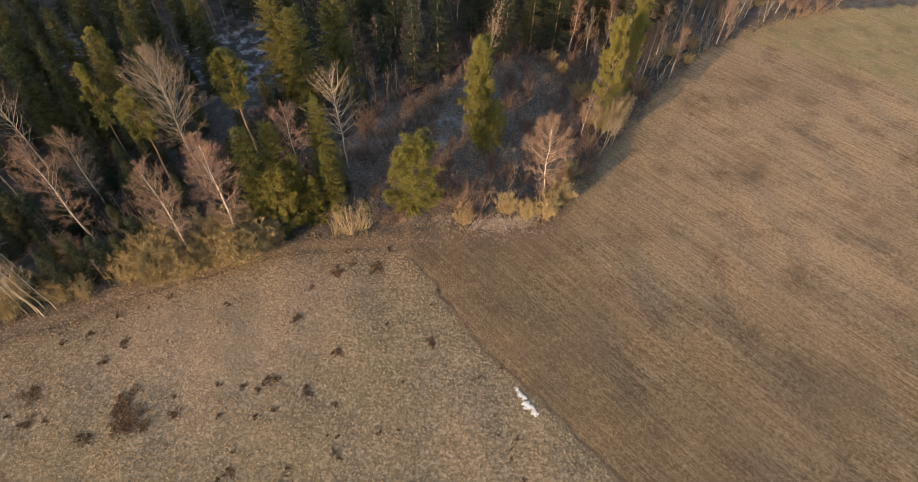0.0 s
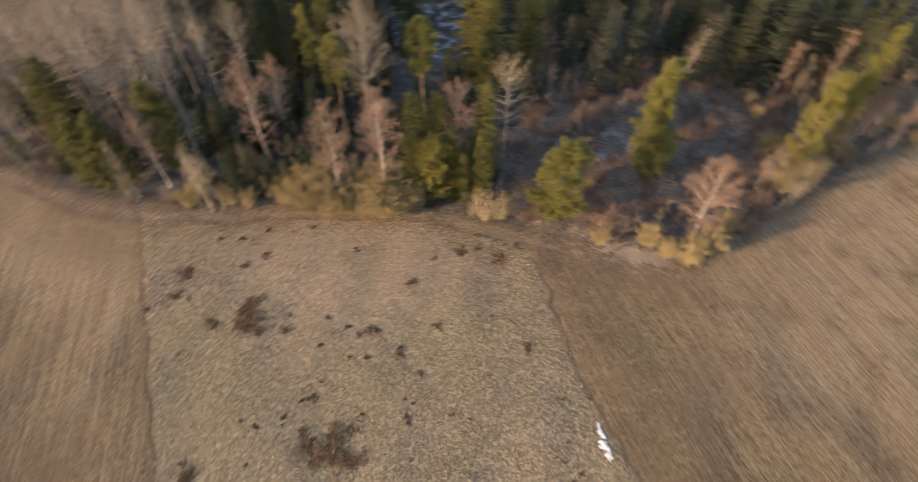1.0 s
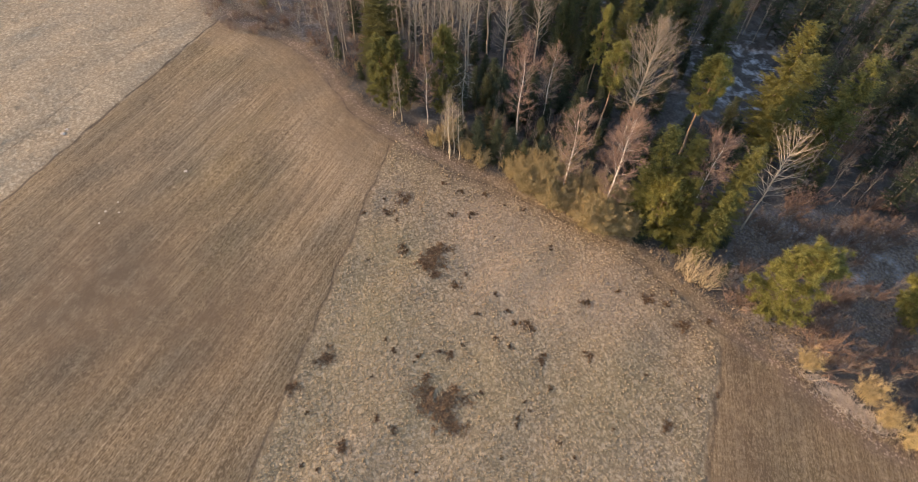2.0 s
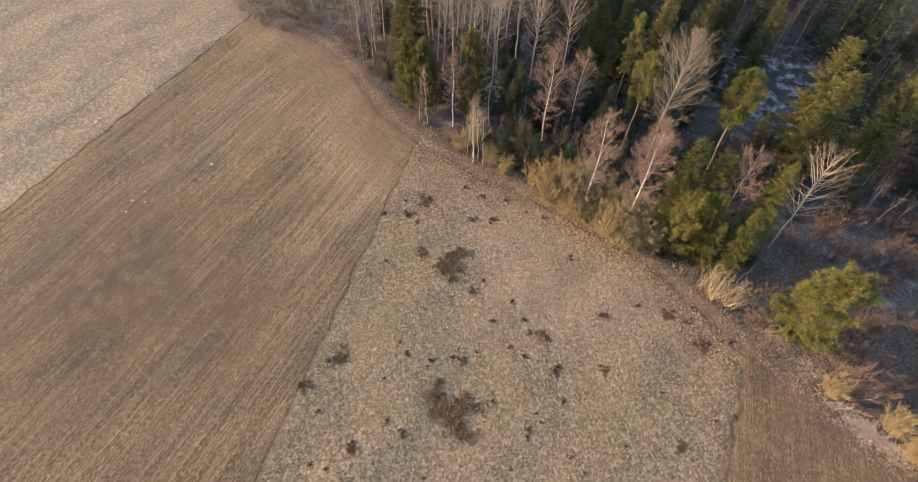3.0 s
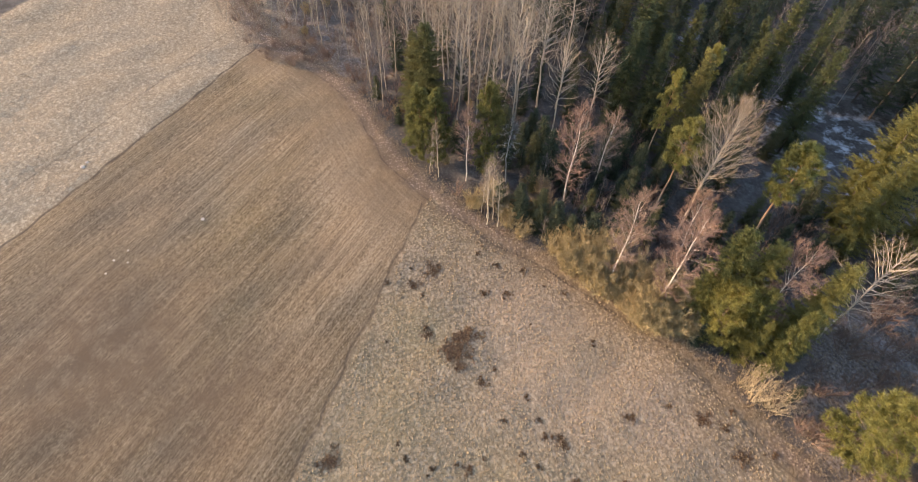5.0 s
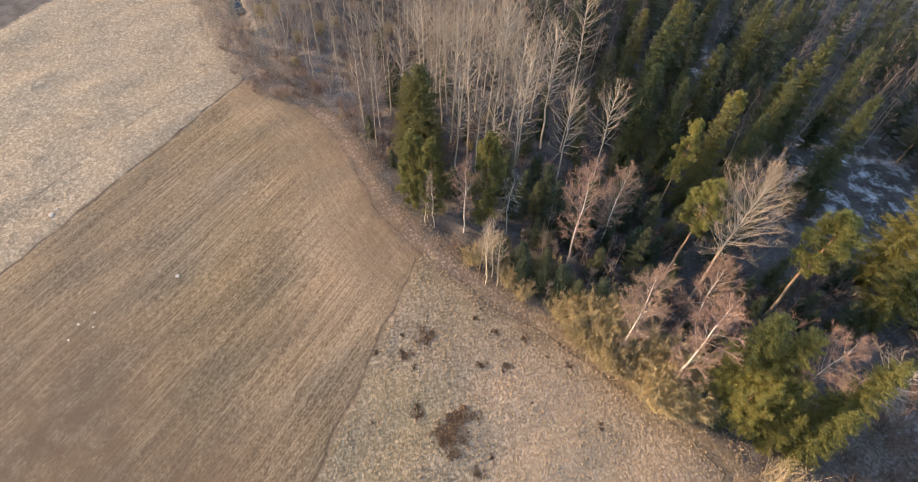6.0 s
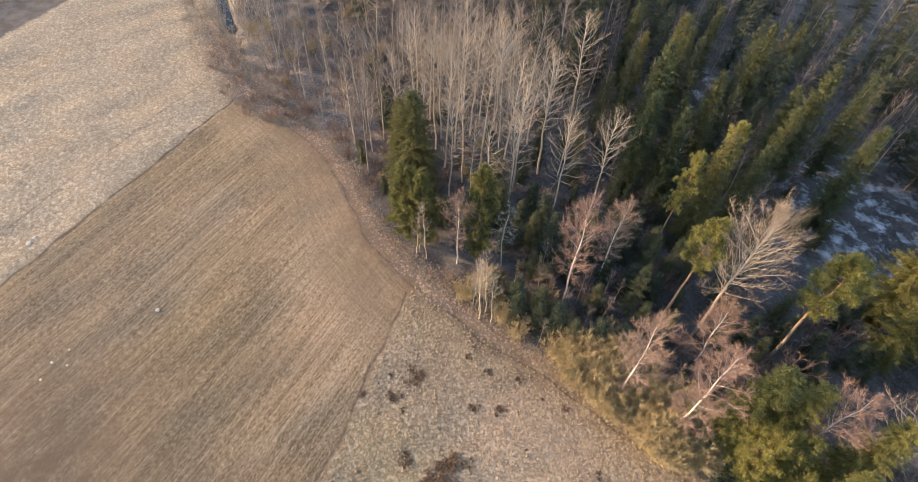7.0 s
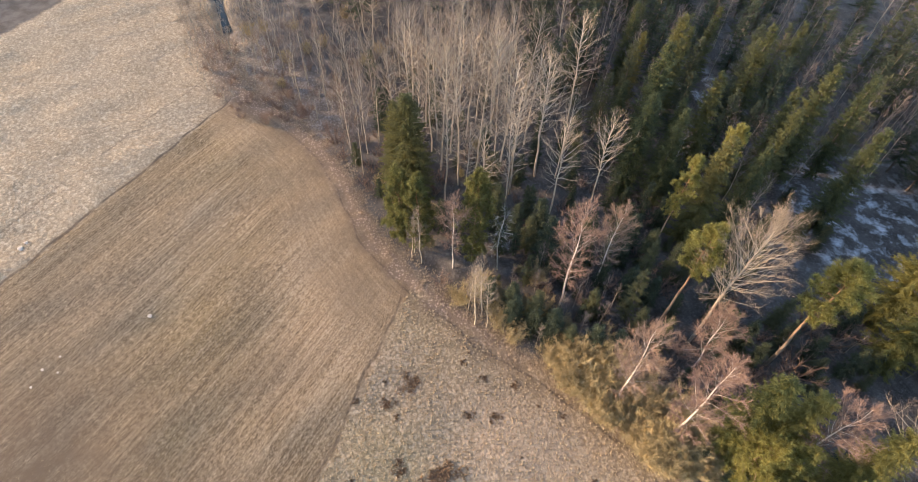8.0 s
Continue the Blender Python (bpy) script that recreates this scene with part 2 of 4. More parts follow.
    pale = mixed(nt, times(nt, ramped(nt, clump, 0.47, 0.37), 0.5), pale, (0.76, 0.62, 0.45))
    c = mixed(nt, mask("far"), c, pale)
    c = mixed(nt, times(nt, mask("green"), ramped(nt, mid, 0.3, 0.7)), c, (0.28, 0.265, 0.11))
    c = mixed(nt, mask("plough"), c, mixed(nt, ramped(nt, mid, 0.4, 0.6), (0.085, 0.075, 0.07), (0.14, 0.125, 0.115)))
    c = mixed(nt, times(nt, mask("dark"), ramped(nt, mid, 0.2, 0.6)), c, (0.165, 0.115, 0.076))
    # dark lines along the narrow ditches: the masks hold metres from their middle
    for name, half, deep in (("ditch", 0.34, 0.75), ("furrow", 0.26, 0.55), ("track", 0.28, 0.3), ("rut", 0.26, 0.45), ("rim", 0.34, 0.5)):
        away = nt.nodes.new("ShaderNodeMath")
        away.operation = "ABSOLUTE"
        nt.links.new(mask(name), away.inputs[0])
        dark_line = ramped(nt, away.outputs[0], half, half * 0.4)
        c = mixed(nt, times(nt, times(nt, dark_line, deep), ramped(nt, mid, 0.2, 0.5)), c, (0.07, 0.052, 0.042))
    # litter under the trees, with old snow in the hollow
    floor = mixed(nt, ramped(nt, mid, 0.35, 0.65), (0.07, 0.064, 0.06), (0.15, 0.135, 0.125))
    floor = mixed(nt, ramped(nt, fine, 0.5, 0.75), floor, (0.24, 0.22, 0.205))
    floor = mixed(nt, times(nt, mask("clear"), 0.75), floor, mixed(nt, ramped(nt, mid, 0.35, 0.65), (0.24, 0.195, 0.165), (0.4, 0.335, 0.29)))
    floor = mixed(nt, times(nt, mask("clear"), ramped(nt, fine, 0.48, 0.6)), floor, (0.12, 0.092, 0.075))
    floor = mixed(nt, times(nt, times(nt, mask("clear"), 0.8), ramped(nt, fine, 0.46, 0.36)), floor, (0.52, 0.45, 0.4))
    c = mixed(nt, mask("forest"), c, floor)
    flecks = mixed(nt, ramped(nt, cell.outputs["Distance"], 0.2, 0.42), (0.56, 0.42, 0.34), (0.2, 0.145, 0.115))
    flecks = mixed(nt, ramped(nt, fine, 0.48, 0.66), flecks, (0.27, 0.195, 0.15))
    c = mixed(nt, times(nt, mask("litter"), 0.8), c, flecks)
    patchy = ramped(nt, cloudy(nt, 0.28, 6, rough=0.65), 0.5, 0.66)
    c = mixed(nt, times(nt, mask("snow"), patchy), c, (0.78, 0.8, 0.84))
    c = mixed(nt, times(nt, ramped(nt, cloudy(nt, 7.0, 4, rough=0.7), 0.3, 0.7), 0.28), c, (0.11, 0.085, 0.06))
    nt.links.new(c, bs.inputs["Base Color"])
    bp = node(nt, "ShaderNodeBump", Strength=1.0, Distance=0.26)
    rows = mixed(nt, mask("right"), west[1], east[1])
    lumps = mixed(nt, 0.15, mixed(nt, 0.22, fine, cell.outputs["Distance"]), (0.5, 0.5, 0.5))
    nt.links.new(mixed(nt, mask("rough"), mixed(nt, times(nt, mask("far"), 0.85), rows, mixed(nt, 0.2, fine, (0.5, 0.5, 0.5))), lumps), bp.inputs["Height"])
    nt.links.new(bp.outputs[0], bs.inputs["Normal"])
    return m


GROUND = make_ground()

# ---- plan of the land ----
EDGE = [(-330, 14), (-170, 21.2), (-137, 22.5), (-126, 24), (-119, 28), (-105, 32.5), (-93, 33.4), (-82, 33.2), (-72, 35.2), (-58, 41),
        (-47, 46.8), (-36, 51.8), (-28, 54.8), (-16.5, 56.2), (-1, 57.8), (5, 58.2), (13, 59.6), (19, 62.4), (22.2, 68.8), (31, 81),
        (40, 94), (56, 113.5), (72, 125.6), (95, 136.5), (119, 140.6), (330, 150)]
EX, EY = np.array([p[0] for p in EDGE], float), np.array([p[1] for p in EDGE], float)


def into_forest(x, y):
    """Metres past the forest's edge (below 0: on the fields)."""
    slope = (np.interp(x + 2, EX, EY) - np.interp(x - 2, EX, EY)) / 4
    return (y - np.interp(x, EX, EY)) / np.sqrt(1 + slope ** 2)


def past_line(x, y, a, b):
    """Metres to the right of the line from a to b."""
    dx, dy = b[0] - a[0], b[1] - a[1]
    n = math.hypot(dx, dy)
    return ((x - a[0]) * dy - (y - a[1]) * dx) / n


STRIP_LEFT = ((-27.9, -7.6), (-71.5, 35.8))    # meadow | western mown field
STRIP_RIGHT = [(60, -24), (21.6, 18.5), (15.2, 25.8), (7.8, 33.2), (2.9, 38.6), (-3.2, 47.9), (-7.8, 53.6), (-11, 58)]   # eastern mown field | meadow
DITCH = ((-96.3, -20.5), (-124.3, 16.3))       # western mown field | pale meadow
BROOK = ((-152, 24.4), (-200, 27.6))          # water under the trees
PLOUGH = ((-170.1, -21.3), (-181.8, -8.0))


def east_of_meadow(x, y):
    """Metres past the meadow's eastern boundary."""
    ys, xs = [p[1] for p in STRIP_RIGHT], [p[0] for p in STRIP_RIGHT]
    return (x - np.interp(y, ys, xs)) * 0.74


def ease(v, a, b):
    u = np.clip((v - a) / (b - a), 0, 1)
    return u * u * (3 - 2 * u)


def waves(x, y, size, seed):
    """A cheap smooth field of about -1 to 1."""
    rs = np.random.RandomState(seed)
    total = 0
    for k in range(7):
        a, f, p = rs.uniform(0, 2 * np.pi), rs.uniform(0.6, 1.7) * 2 * np.pi / size, rs.uniform(0, 6.28)
        total = total + np.sin((x * np.cos(a) + y * np.sin(a)) * f + p)
    return total / 3.2


def in_clearing(x, y):
    """0 to 1: the open ground behind the edge."""
    u, v = (x - 6) * 0.8 + (y - 90) * 0.6, -(x - 6) * 0.6 + (y - 90) * 0.8
    one = 1 - ease(np.sqrt((u / 34) ** 2 + (v / 15) ** 2), 0.85, 1.1)
    two = 1 - ease(np.sqrt(((x + 5) / 14) ** 2 + ((y - 73) / 15) ** 2), 0.85, 1.1)
    return np.maximum(one, two)


def in_hollow(x, y):
    """0 to 1: the hollow with old snow."""
    one = np.exp(-(((x + 46) / 17) ** 2 + ((y - 110) / 14) ** 2))
    two = 0.7 * np.exp(-(((x + 88) / 9) ** 2 + ((y - 109) / 9) ** 2))
    three = 0.5 * np.exp(-(((x + 6) / 9) ** 2 + ((y - 84) / 6) ** 2))
    return np.clip(1.5 * np.maximum(np.maximum(one, two), three), 0, 1)


def height(x, y):
    d = into_forest(x, y)
    z = 0.10 * waves(x, y, 14, 3) * ease(np.abs(x) + np.abs(y), 0, 5)
    z = z + 0.30 * waves(x, y, 9, 4) * ease(d, 0, 6)
    l, r, w = past_line(x, y, *STRIP_LEFT), east_of_meadow(x, y), past_line(x, y, *DITCH)
    wob = 0.35 * waves(x, y, 7, 5)
    z = z - 0.03 * np.exp(-((l + wob + 0.4) / 0.4) ** 2) * (d < 0) + 0.01 * np.exp(-((l + wob - 1.1) / 0.6) ** 2) * (d < 0)
    z = z - 0.09 * np.exp(-((r + wob) / 0.45) ** 2) * (d < 0)
    z = z - 0.07 * np.exp(-((w + wob) / 0.5) ** 2) * (d < -3) + 0.01 * np.exp(-((w + wob - 1.3) / 0.7) ** 2) * (d < -3)
    z = z - 0.8 * np.exp(-(past_line(x, y, *BROOK) / 1.2) ** 2) * ease(-x, 150, 154)
    return z - 0.12 * np.exp(-((d + 1.9 + wob) / 0.35) ** 2) * (x < 0)


def build_ground():
    def axis(lo, hi, step):
        mid = np.arange(lo, hi + step / 2, step)
        far = np.cumsum(np.geomspace(step, 420, 30))
        return np.concatenate([lo - far[::-1], mid, hi + far])
    xs, ys = axis(-190, 125, 0.65), axis(-40, 150, 0.65)
    x, y = [a.ravel() for a in np.meshgrid(xs, ys)]
    near = 1 - ease(np.maximum(np.abs(x + 30), np.abs(y - 50)), 170, 260)
    z = height(x, y) * near
    nx, ny = len(xs), len(ys)
    me = bpy.data.meshes.new("ground")
    i = (np.arange(ny - 1)[:, None] * nx + np.arange(nx - 1)[None, :]).ravel()
    faces = np.stack([i, i + 1, i + 1 + nx, i + nx], 1)
    me.from_pydata(np.stack([x, y, z], 1).tolist(), [], faces.tolist())
    d, wob = into_forest(x, y), 0.7 * waves(x, y, 6, 8) + 0.4 * waves(x, y, 2.3, 9)
    l, w, p = [past_line(x, y, *s) for s in (STRIP_LEFT, DITCH, PLOUGH)]
    r = east_of_meadow(x, y)
    masks = {
        "rough": ease(l + 0.4 * wob, -0.3, 0.3) * ease(-r + 0.4 * wob, -0.3, 0.3),
        "right": ease(r, -0.3, 0.3),
        "far": ease(-w + 0.4 * wob, -0.4, 0.4),
        "plough": ease(-p + 0.4 * wob, -0.4, 0.6),
        "forest": ease(d + 1.2 * wob + 2.5 * waves(x, y, 8, 31) * ease(-x, 112, 124), -0.4, 1.6 + 6 * ease(-x, 112, 126)),
        "snow": in_hollow(x, y),
        "clear": np.maximum(in_clearing(x, y), 0.8 * ease(-x, 98, 112) * (1 - ease(d, 8, 22)) * (1 - ease(-x, 146, 160))),
        "green": 0.8 * ease((x - 72) * 0.58 + (y - 116) * 0.81 + 2 * wob, 0, 9),
    }
    def blobs(rows):
        total = 0
        for cx, cy, rad, s in rows:
            total = np.maximum(total, s * np.exp(-(((x - cx) ** 2 + (y - cy) ** 2) / rad ** 2) * (1 + 0.35 * wob)))
        return total
    masks["warm"] = np.maximum(ease(r + 3 * wob, 12, 52) * ease(y, 22, 62), blobs(((-78, 24, 11, .9), (-68, 20, 9, .8), (-88, 26, 8, .6), (-96, 12, 9, .35), (36, 66, 12, .5))))
    masks["pink"] = blobs(((-30, 36, 10, 1), (-38, 40, 8, .9), (-22, 44, 8, .8), (-44, 36, 6, .7), (-30, 28, 6, .5)))
    masks["olive"] = blobs(((-22, 14, 9, .7), (-36, 10, 9, .7), (-10, 34, 7, .5), (-46, 22, 6, .5), (-76, 5, 11, .8), (-86, 12, 7, .5), (-60, -2, 9, .6), (14, 46, 7, .6), (34, 34, 10, .5), (22, 27, 8, .5), (-110, 14, 9, .5)))
    masks["grey"] = blobs(((-88, -8, 11, .8), (-66, -22, 13, .9), (-100, 2, 8, .5), (-55, 4, 6, .5), (31, 45, 6, .7), (46, 24, 7, .5)))
    dark = 0
    for cx, cy, rad, s in ((3, 53, 8, .75), (13, 55, 7, .6), (23, 42, 6, .6), (66, 103, 6, .7), (76, 101, 6, .45), (40, 24, 9, .4), (52, 34, 8, .35), (-75, 30, 7, .5),
                           (-55, 29, 5, .3), (-92, 27, 6, .25), (-64, 10, 8, .3), (-70, -12, 10, .55), (-50, -8, 12, .85), (-62, -20, 18, 1), (-90, -14, 9, .3), (-12, 50, 5, .5), (-50, 41, 5, .3), (84, 108, 5, .5), (-125, 18, 4, .4), (20, 37, 5, .6), (57, 33, 6, .5), (50, 28, 6, .5), (56, 77, 5, .6), (75, 63, 7, .4)):
        dark = np.maximum(dark, s * np.exp(-((x - cx) ** 2 + (y - cy) ** 2) / rad ** 2))
    dark = np.maximum(dark, 0.6 * np.exp(-((d + 1.3) / 2.4) ** 2) * (x < 14))
    for line, wide, s in ((l + 0.4, 0.4, 0.45), (r, 0.5, 0.4), (w, 0.42, 0.5)):
        dark = np.maximum(dark, s * np.exp(-((line + 0.35 * waves(x, y, 7, 5)) / wide) ** 2) * (d < 0) * ease(-d, 1, 4))
    dark = np.maximum(dark, 0.5 * np.exp(-((d + 3 + wob) / 5) ** 2) * ease(x, -30, -18) * (x < 14))
    dark = np.maximum(dark, 0.75 * np.exp(-((d + 2.4 + wob) / 3.0) ** 2) * ease(-x, 40, 50))
    dark = np.maximum(dark, 0.5 * ease(r + wob, 0, 1) * (1 - ease(r + 3 * wob, 5, 15)) * ease(-d, 0, 3))
    masks["dark"] = dark
    masks["ditch"] = (w + 0.3 * waves(x, y, 9, 21) + 90 * ease(d, -4, 0))
    masks["furrow"] = (l + 0.4 + 0.25 * waves(x, y, 8, 22) + 90 * ease(d, -4, 0))
    masks["litter"] = np.exp(-((d + 0.9 + 0.8 * wob) / (1.5 + 2.5 * ease(-x, 112, 124))) ** 2) * (ease(-x, 44, 62) * (1 - ease(-x, 150, 165)) + ease(x, -16, -8) * (1 - ease(x, 16, 21)))
    run = np.concatenate([[0], np.cumsum(np.hypot(np.diff(EX), np.diff(EY)))])
    masks["edge_along"] = np.interp(x, EX, run)
    masks["edge_away"] = d
    masks["headland"] = ease(d + 2 * wob, -17, -9) * ease(-x, 60, 68) * ease(w, 0, 2)
    masks["rut"] = (d + 2.7 + 0.3 * waves(x, y, 11, 24)) + 400 * ease(x, -6, 0)
    masks["rim"] = r - 0.3 + 0.3 * waves(x, y, 6, 25) + 90 * ease(d, -5, -1)
    masks["track"] = (w + 9.5 + 0.7 * waves(x, y, 25, 23) + 90 * ease(d, -6, 0))
    for name, v in masks.items():
        a = me.attributes.new(name, "FLOAT", "POINT")
        a.data.foreach_set("value", np.asarray(v, np.float32))
    for poly in me.polygons:
        poly.use_smooth = True
    me.materials.append(GROUND)
    return tagged(new("ground", me), "fields of dry grass and stubble beside a littered forest floor", "ground", kind="structure")


build_ground()


def build_brook():
    (ax, ay), (bx, by) = BROOK
    bm = bmesh.new()
    rows = []
    for k in range(13):
        t = k / 12
        x, y, half = ax - 1 + (bx - ax) * t, ay + (by - ay) * t, 1.0 + 0.25 * math.sin(k * 1.7)
        rows.append([bm.verts.new((x, y - half, -0.42)), bm.verts.new((x, y + half, -0.42))])
    for p, q in zip(rows, rows[1:]):
        bm.faces.new((p[0], q[0], q[1], p[1]))
    me = bpy.data.meshes.new("water")
    bm.to_mesh(me)
    bm.free()
    me.materials.append(WATER)
    tagged(new("water", me), "still dark water in a brook under bare trees", "water", kind="structure")


build_brook()


# ---- builders for plants ----
class Soup:
    """Gathers vertices and faces of one mesh."""

    def __init__(self):
        self.v, self.f, self.n = [], [], 0

    def tube(self, pts, radii, sides=3):
        """A tapered tube along pts; a last radius of 0 ends in a point."""
        pts = np.asarray(pts, float)
        ahead = np.gradient(pts, axis=0)
        ahead /= np.linalg.norm(ahead, axis=1)[:, None] + 1e-9
        ref = np.array([0, 0, 1.0]) if abs(ahead[0][2]) < 0.8 else np.array([1.0, 0, 0])
        a = np.cross(ahead, ref)
        a /= np.linalg.norm(a, axis=1)[:, None] + 1e-9
        b = np.cross(ahead, a)
        ang = np.arange(sides) * 2 * np.pi / sides
        base = self.n
        count = len(pts)
        tip = radii[-1] == 0
        rings = count - 1 if tip else count
        for k in range(rings):
            for t in ang:
                self.v.append(tuple(pts[k] + radii[k] * (np.cos(t) * a[k] + np.sin(t) * b[k])))
        self.n += rings * sides
        for k in range(rings - 1):
            for s in range(sides):
                i, j = base + k * sides + s, base + k * sides + (s + 1) % sides
                self.f.append((i, j, j + sides, i + sides))
        if tip:
            self.v.append(tuple(pts[-1]))
            for s in range(sides):
                self.f.append((base + (rings - 1) * sides + s, base + (rings - 1) * sides + (s + 1) % sides, self.n))
            self.n += 1

    def blades(self, root, way, side):
        """Narrow spikes: arrays of roots, lengthwise vectors and half-width vectors."""
        k = len(root)
        v = np.stack([root + side, root + way, root - side], 1).reshape(-1, 3)
        self.v += v.tolist()
        self.f += (self.n + np.arange(k)[:, None] * 3 + np.arange(3)[None, :]).tolist()
        self.n += 3 * k

    def mesh(self, name, mat):
        me = bpy.data.meshes.new(name)
        me.from_pydata(self.v, [], self.f)
        me.materials.append(mat)
        return me


def thing(name, parts, label, category, group=""):
    """An Empty with its parts (name, mesh, label) under it."""
    top = tagged(new(name), label, category, group)
    for pname, me, plabel in parts:
        ob = new(pname, me)
        ob.parent = top
        if plabel:
            ob["label"] = plabel
    return top


def unit(v):
    return v / (np.linalg.norm(v, axis=-1, keepdims=True) + 1e-9)


def wander(rs, start, way, length, steps, bend, lift=0.0):
    """A path that sways; lift turns it up as it goes."""
    pts, p, d = [np.array(start, float)], np.array(start, float), unit(np.array(way, float))
    for _ in range(steps):
        d = unit(d + rs.normal(0, bend, 3) + np.array([0, 0, lift]))
        p = p + d * length / steps
        pts.append(p)
    return np.array(pts)


def spruce_meshes(seed, h, wide, bare=0.06, dense=1.0, taper=0.75, needles=None):
    rs = np.random.RandomState(seed)
    trunk, green = Soup(), Soup()
    path = np.array([(0.15 * np.sin(k * 1.3 + seed), 0.15 * np.cos(k * 1.7 + seed), h * k / 8 - 0.4 * (k == 0)) for k in range(9)])
    path[:, :2] *= (np.arange(9) / 8)[:, None]
    trunk.tube(path, [0.011 * h * (1 - k / 8) ** 0.8 for k in range(8)] + [0], 6)
    z = h * bare
    while z < h * 0.985:
        rel = z / h
        reach = wide * (1 - rel) ** taper * min(1, 0.55 + 2.2 * rel) + 0.25
        for k in range(int(rs.randint(5, 8) * dense) + 1):
            a = rs.uniform(0, 2 * np.pi)
            r = reach * rs.uniform(0.6, 1.15)
            out = np.array([np.cos(a), np.sin(a), 0])
            across = np.array([-np.sin(a), np.cos(a), 0])
            rise = 0.45 * rel ** 2 - 0.30 * (1 - rel)
            m = max(7, int(r * 13))
            t = (np.arange(m) + 0.5) / m
            line = np.array([0, 0, z]) + out * (r * t)[:, None] + np.array([0, 0, 1]) * (r * (rise * t + 0.22 * t ** 2))[:, None]
            for sgn in (-1, 1, 0):
                size = (0.13 + 0.25 * (1 - np.abs(t - 0.4))) * rs.uniform(0.7, 1.3, m) * (0.75 + 0.1 * wide)
                way = unit(out * (0.9 if sgn else 1.0) + across * sgn * 0.9 + np.array([0, 0, -0.35 if sgn else -0.1]) + rs.normal(0, 0.22, (m, 3)))
                side = unit(np.cross(way, np.array([0, 0, 1]) + rs.normal(0, 0.45, (m, 3)))) * (0.13 * size)[:, None]
                green.blades(line + rs.normal(0, 0.08, (m, 3)), way * size[:, None], side)
        z += h * 0.022 * rs.uniform(0.8, 1.3) / max(dense, 0.5) ** 0.5
    green.blades(np.array([[0, 0, h * 0.96]]), np.array([[0, 0, h * 0.05]]), np.array([[0.08, 0, 0]]))
    return trunk.mesh("trunk", BARK_SPRUCE), green.mesh("crown", needles or SPRUCE)


def tuft_ball(rs, soup, centre, radius, count):
    """A clump of needles: short blades all round, fuller above."""
    way = unit(rs.normal(0, 1, (count, 3)) + np.array([0, 0, 0.35]))
    root = centre + way * radius * 0.25 * rs.uniform(0, 1, (count, 1))
    way = way * radius * rs.uniform(0.5, 1.15, (count, 1))
    side = unit(np.cross(way, rs.normal(0, 1, (count, 3)))) * radius * 0.045
    soup.blades(root, way, side)


def pine_meshes(seed, h, wide, crown_from, clumps=11, needles=None):
    rs = np.random.RandomState(seed)
    trunk, green = Soup(), Soup()
    sway = rs.normal(0, 0.12, (9, 2)).cumsum(0)
    sway -= sway[0]
    path = np.array([(sway[k][0], sway[k][1], h * 0.97 * k / 8 - 0.4 * (k == 0)) for k in range(9)])
    trunk.tube(path, [0.0105 * h * (1 - 0.85 * k / 8) for k in range(8)] + [0], 6)
    limbs = int(24 + 40 * (1 - crown_from) ** 2)
    for k in range(limbs):
        rel = crown_from + (1 - crown_from) * ((k + rs.uniform(0, 1)) / limbs)
        u = (rel - crown_from) / (1 - crown_from)
        start = np.array([np.interp(rel * 8 / 0.97, range(9), path[:, i]) for i in range(3)])
        a = k * 2.4 + rs.uniform(-0.5, 0.5)
        reach = wide * (0.55 + 1.1 * u * (1 - u) * 1.6) * (1 - 0.55 * u ** 2) * rs.uniform(0.7, 1.15)
        way = np.array([np.cos(a), np.sin(a), 0.05 + 0.7 * u])
        limb = wander(rs, start, way, reach, 4, 0.16, 0.06)
        trunk.tube(limb, [0.055, 0.045, 0.035, 0.025, 0], 3)
        for c in range(clumps):
            s = rs.uniform(0.35, 1.0)
            centre = np.array([np.interp(s * 4, range(5), limb[:, i]) for i in range(3)]) + rs.normal(0, 0.28, 3) * (0.6 + 0.4 * wide / 3)
            tuft_ball(rs, green, centre, rs.uniform(0.36, 0.72), 74)
    for c in range(6):
        tuft_ball(rs, green, path[-1] + rs.normal(0, 0.4, 3), 0.5, 16)
    return trunk.mesh("trunk", BARK_PINE), green.mesh("crown", needles or PINE)


def along(path, q):
    """Points at the shares q (0 to 1) of a path."""
    k = np.asarray(q) * (len(path) - 1)
    return np.stack([np.interp(k, range(len(path)), path[:, i]) for i in range(3)], -1)


def hairs(rs, soup, path, count, length, spread, lift, half):
    """Fine twigs along a path, most of them pointing on and outwards."""
    q = rs.uniform(0.1, 1.0, count)
    ahead = unit(path[-1] - path[0])
    way = unit(ahead + rs.normal(0, spread, (count, 3)) + np.array([0, 0, lift])) * (length * rs.uniform(0.45, 1.15, (count, 1)))
    soup.blades(along(path, q), way, unit(np.cross(way, rs.normal(0, 1, (count, 3)))) * half)


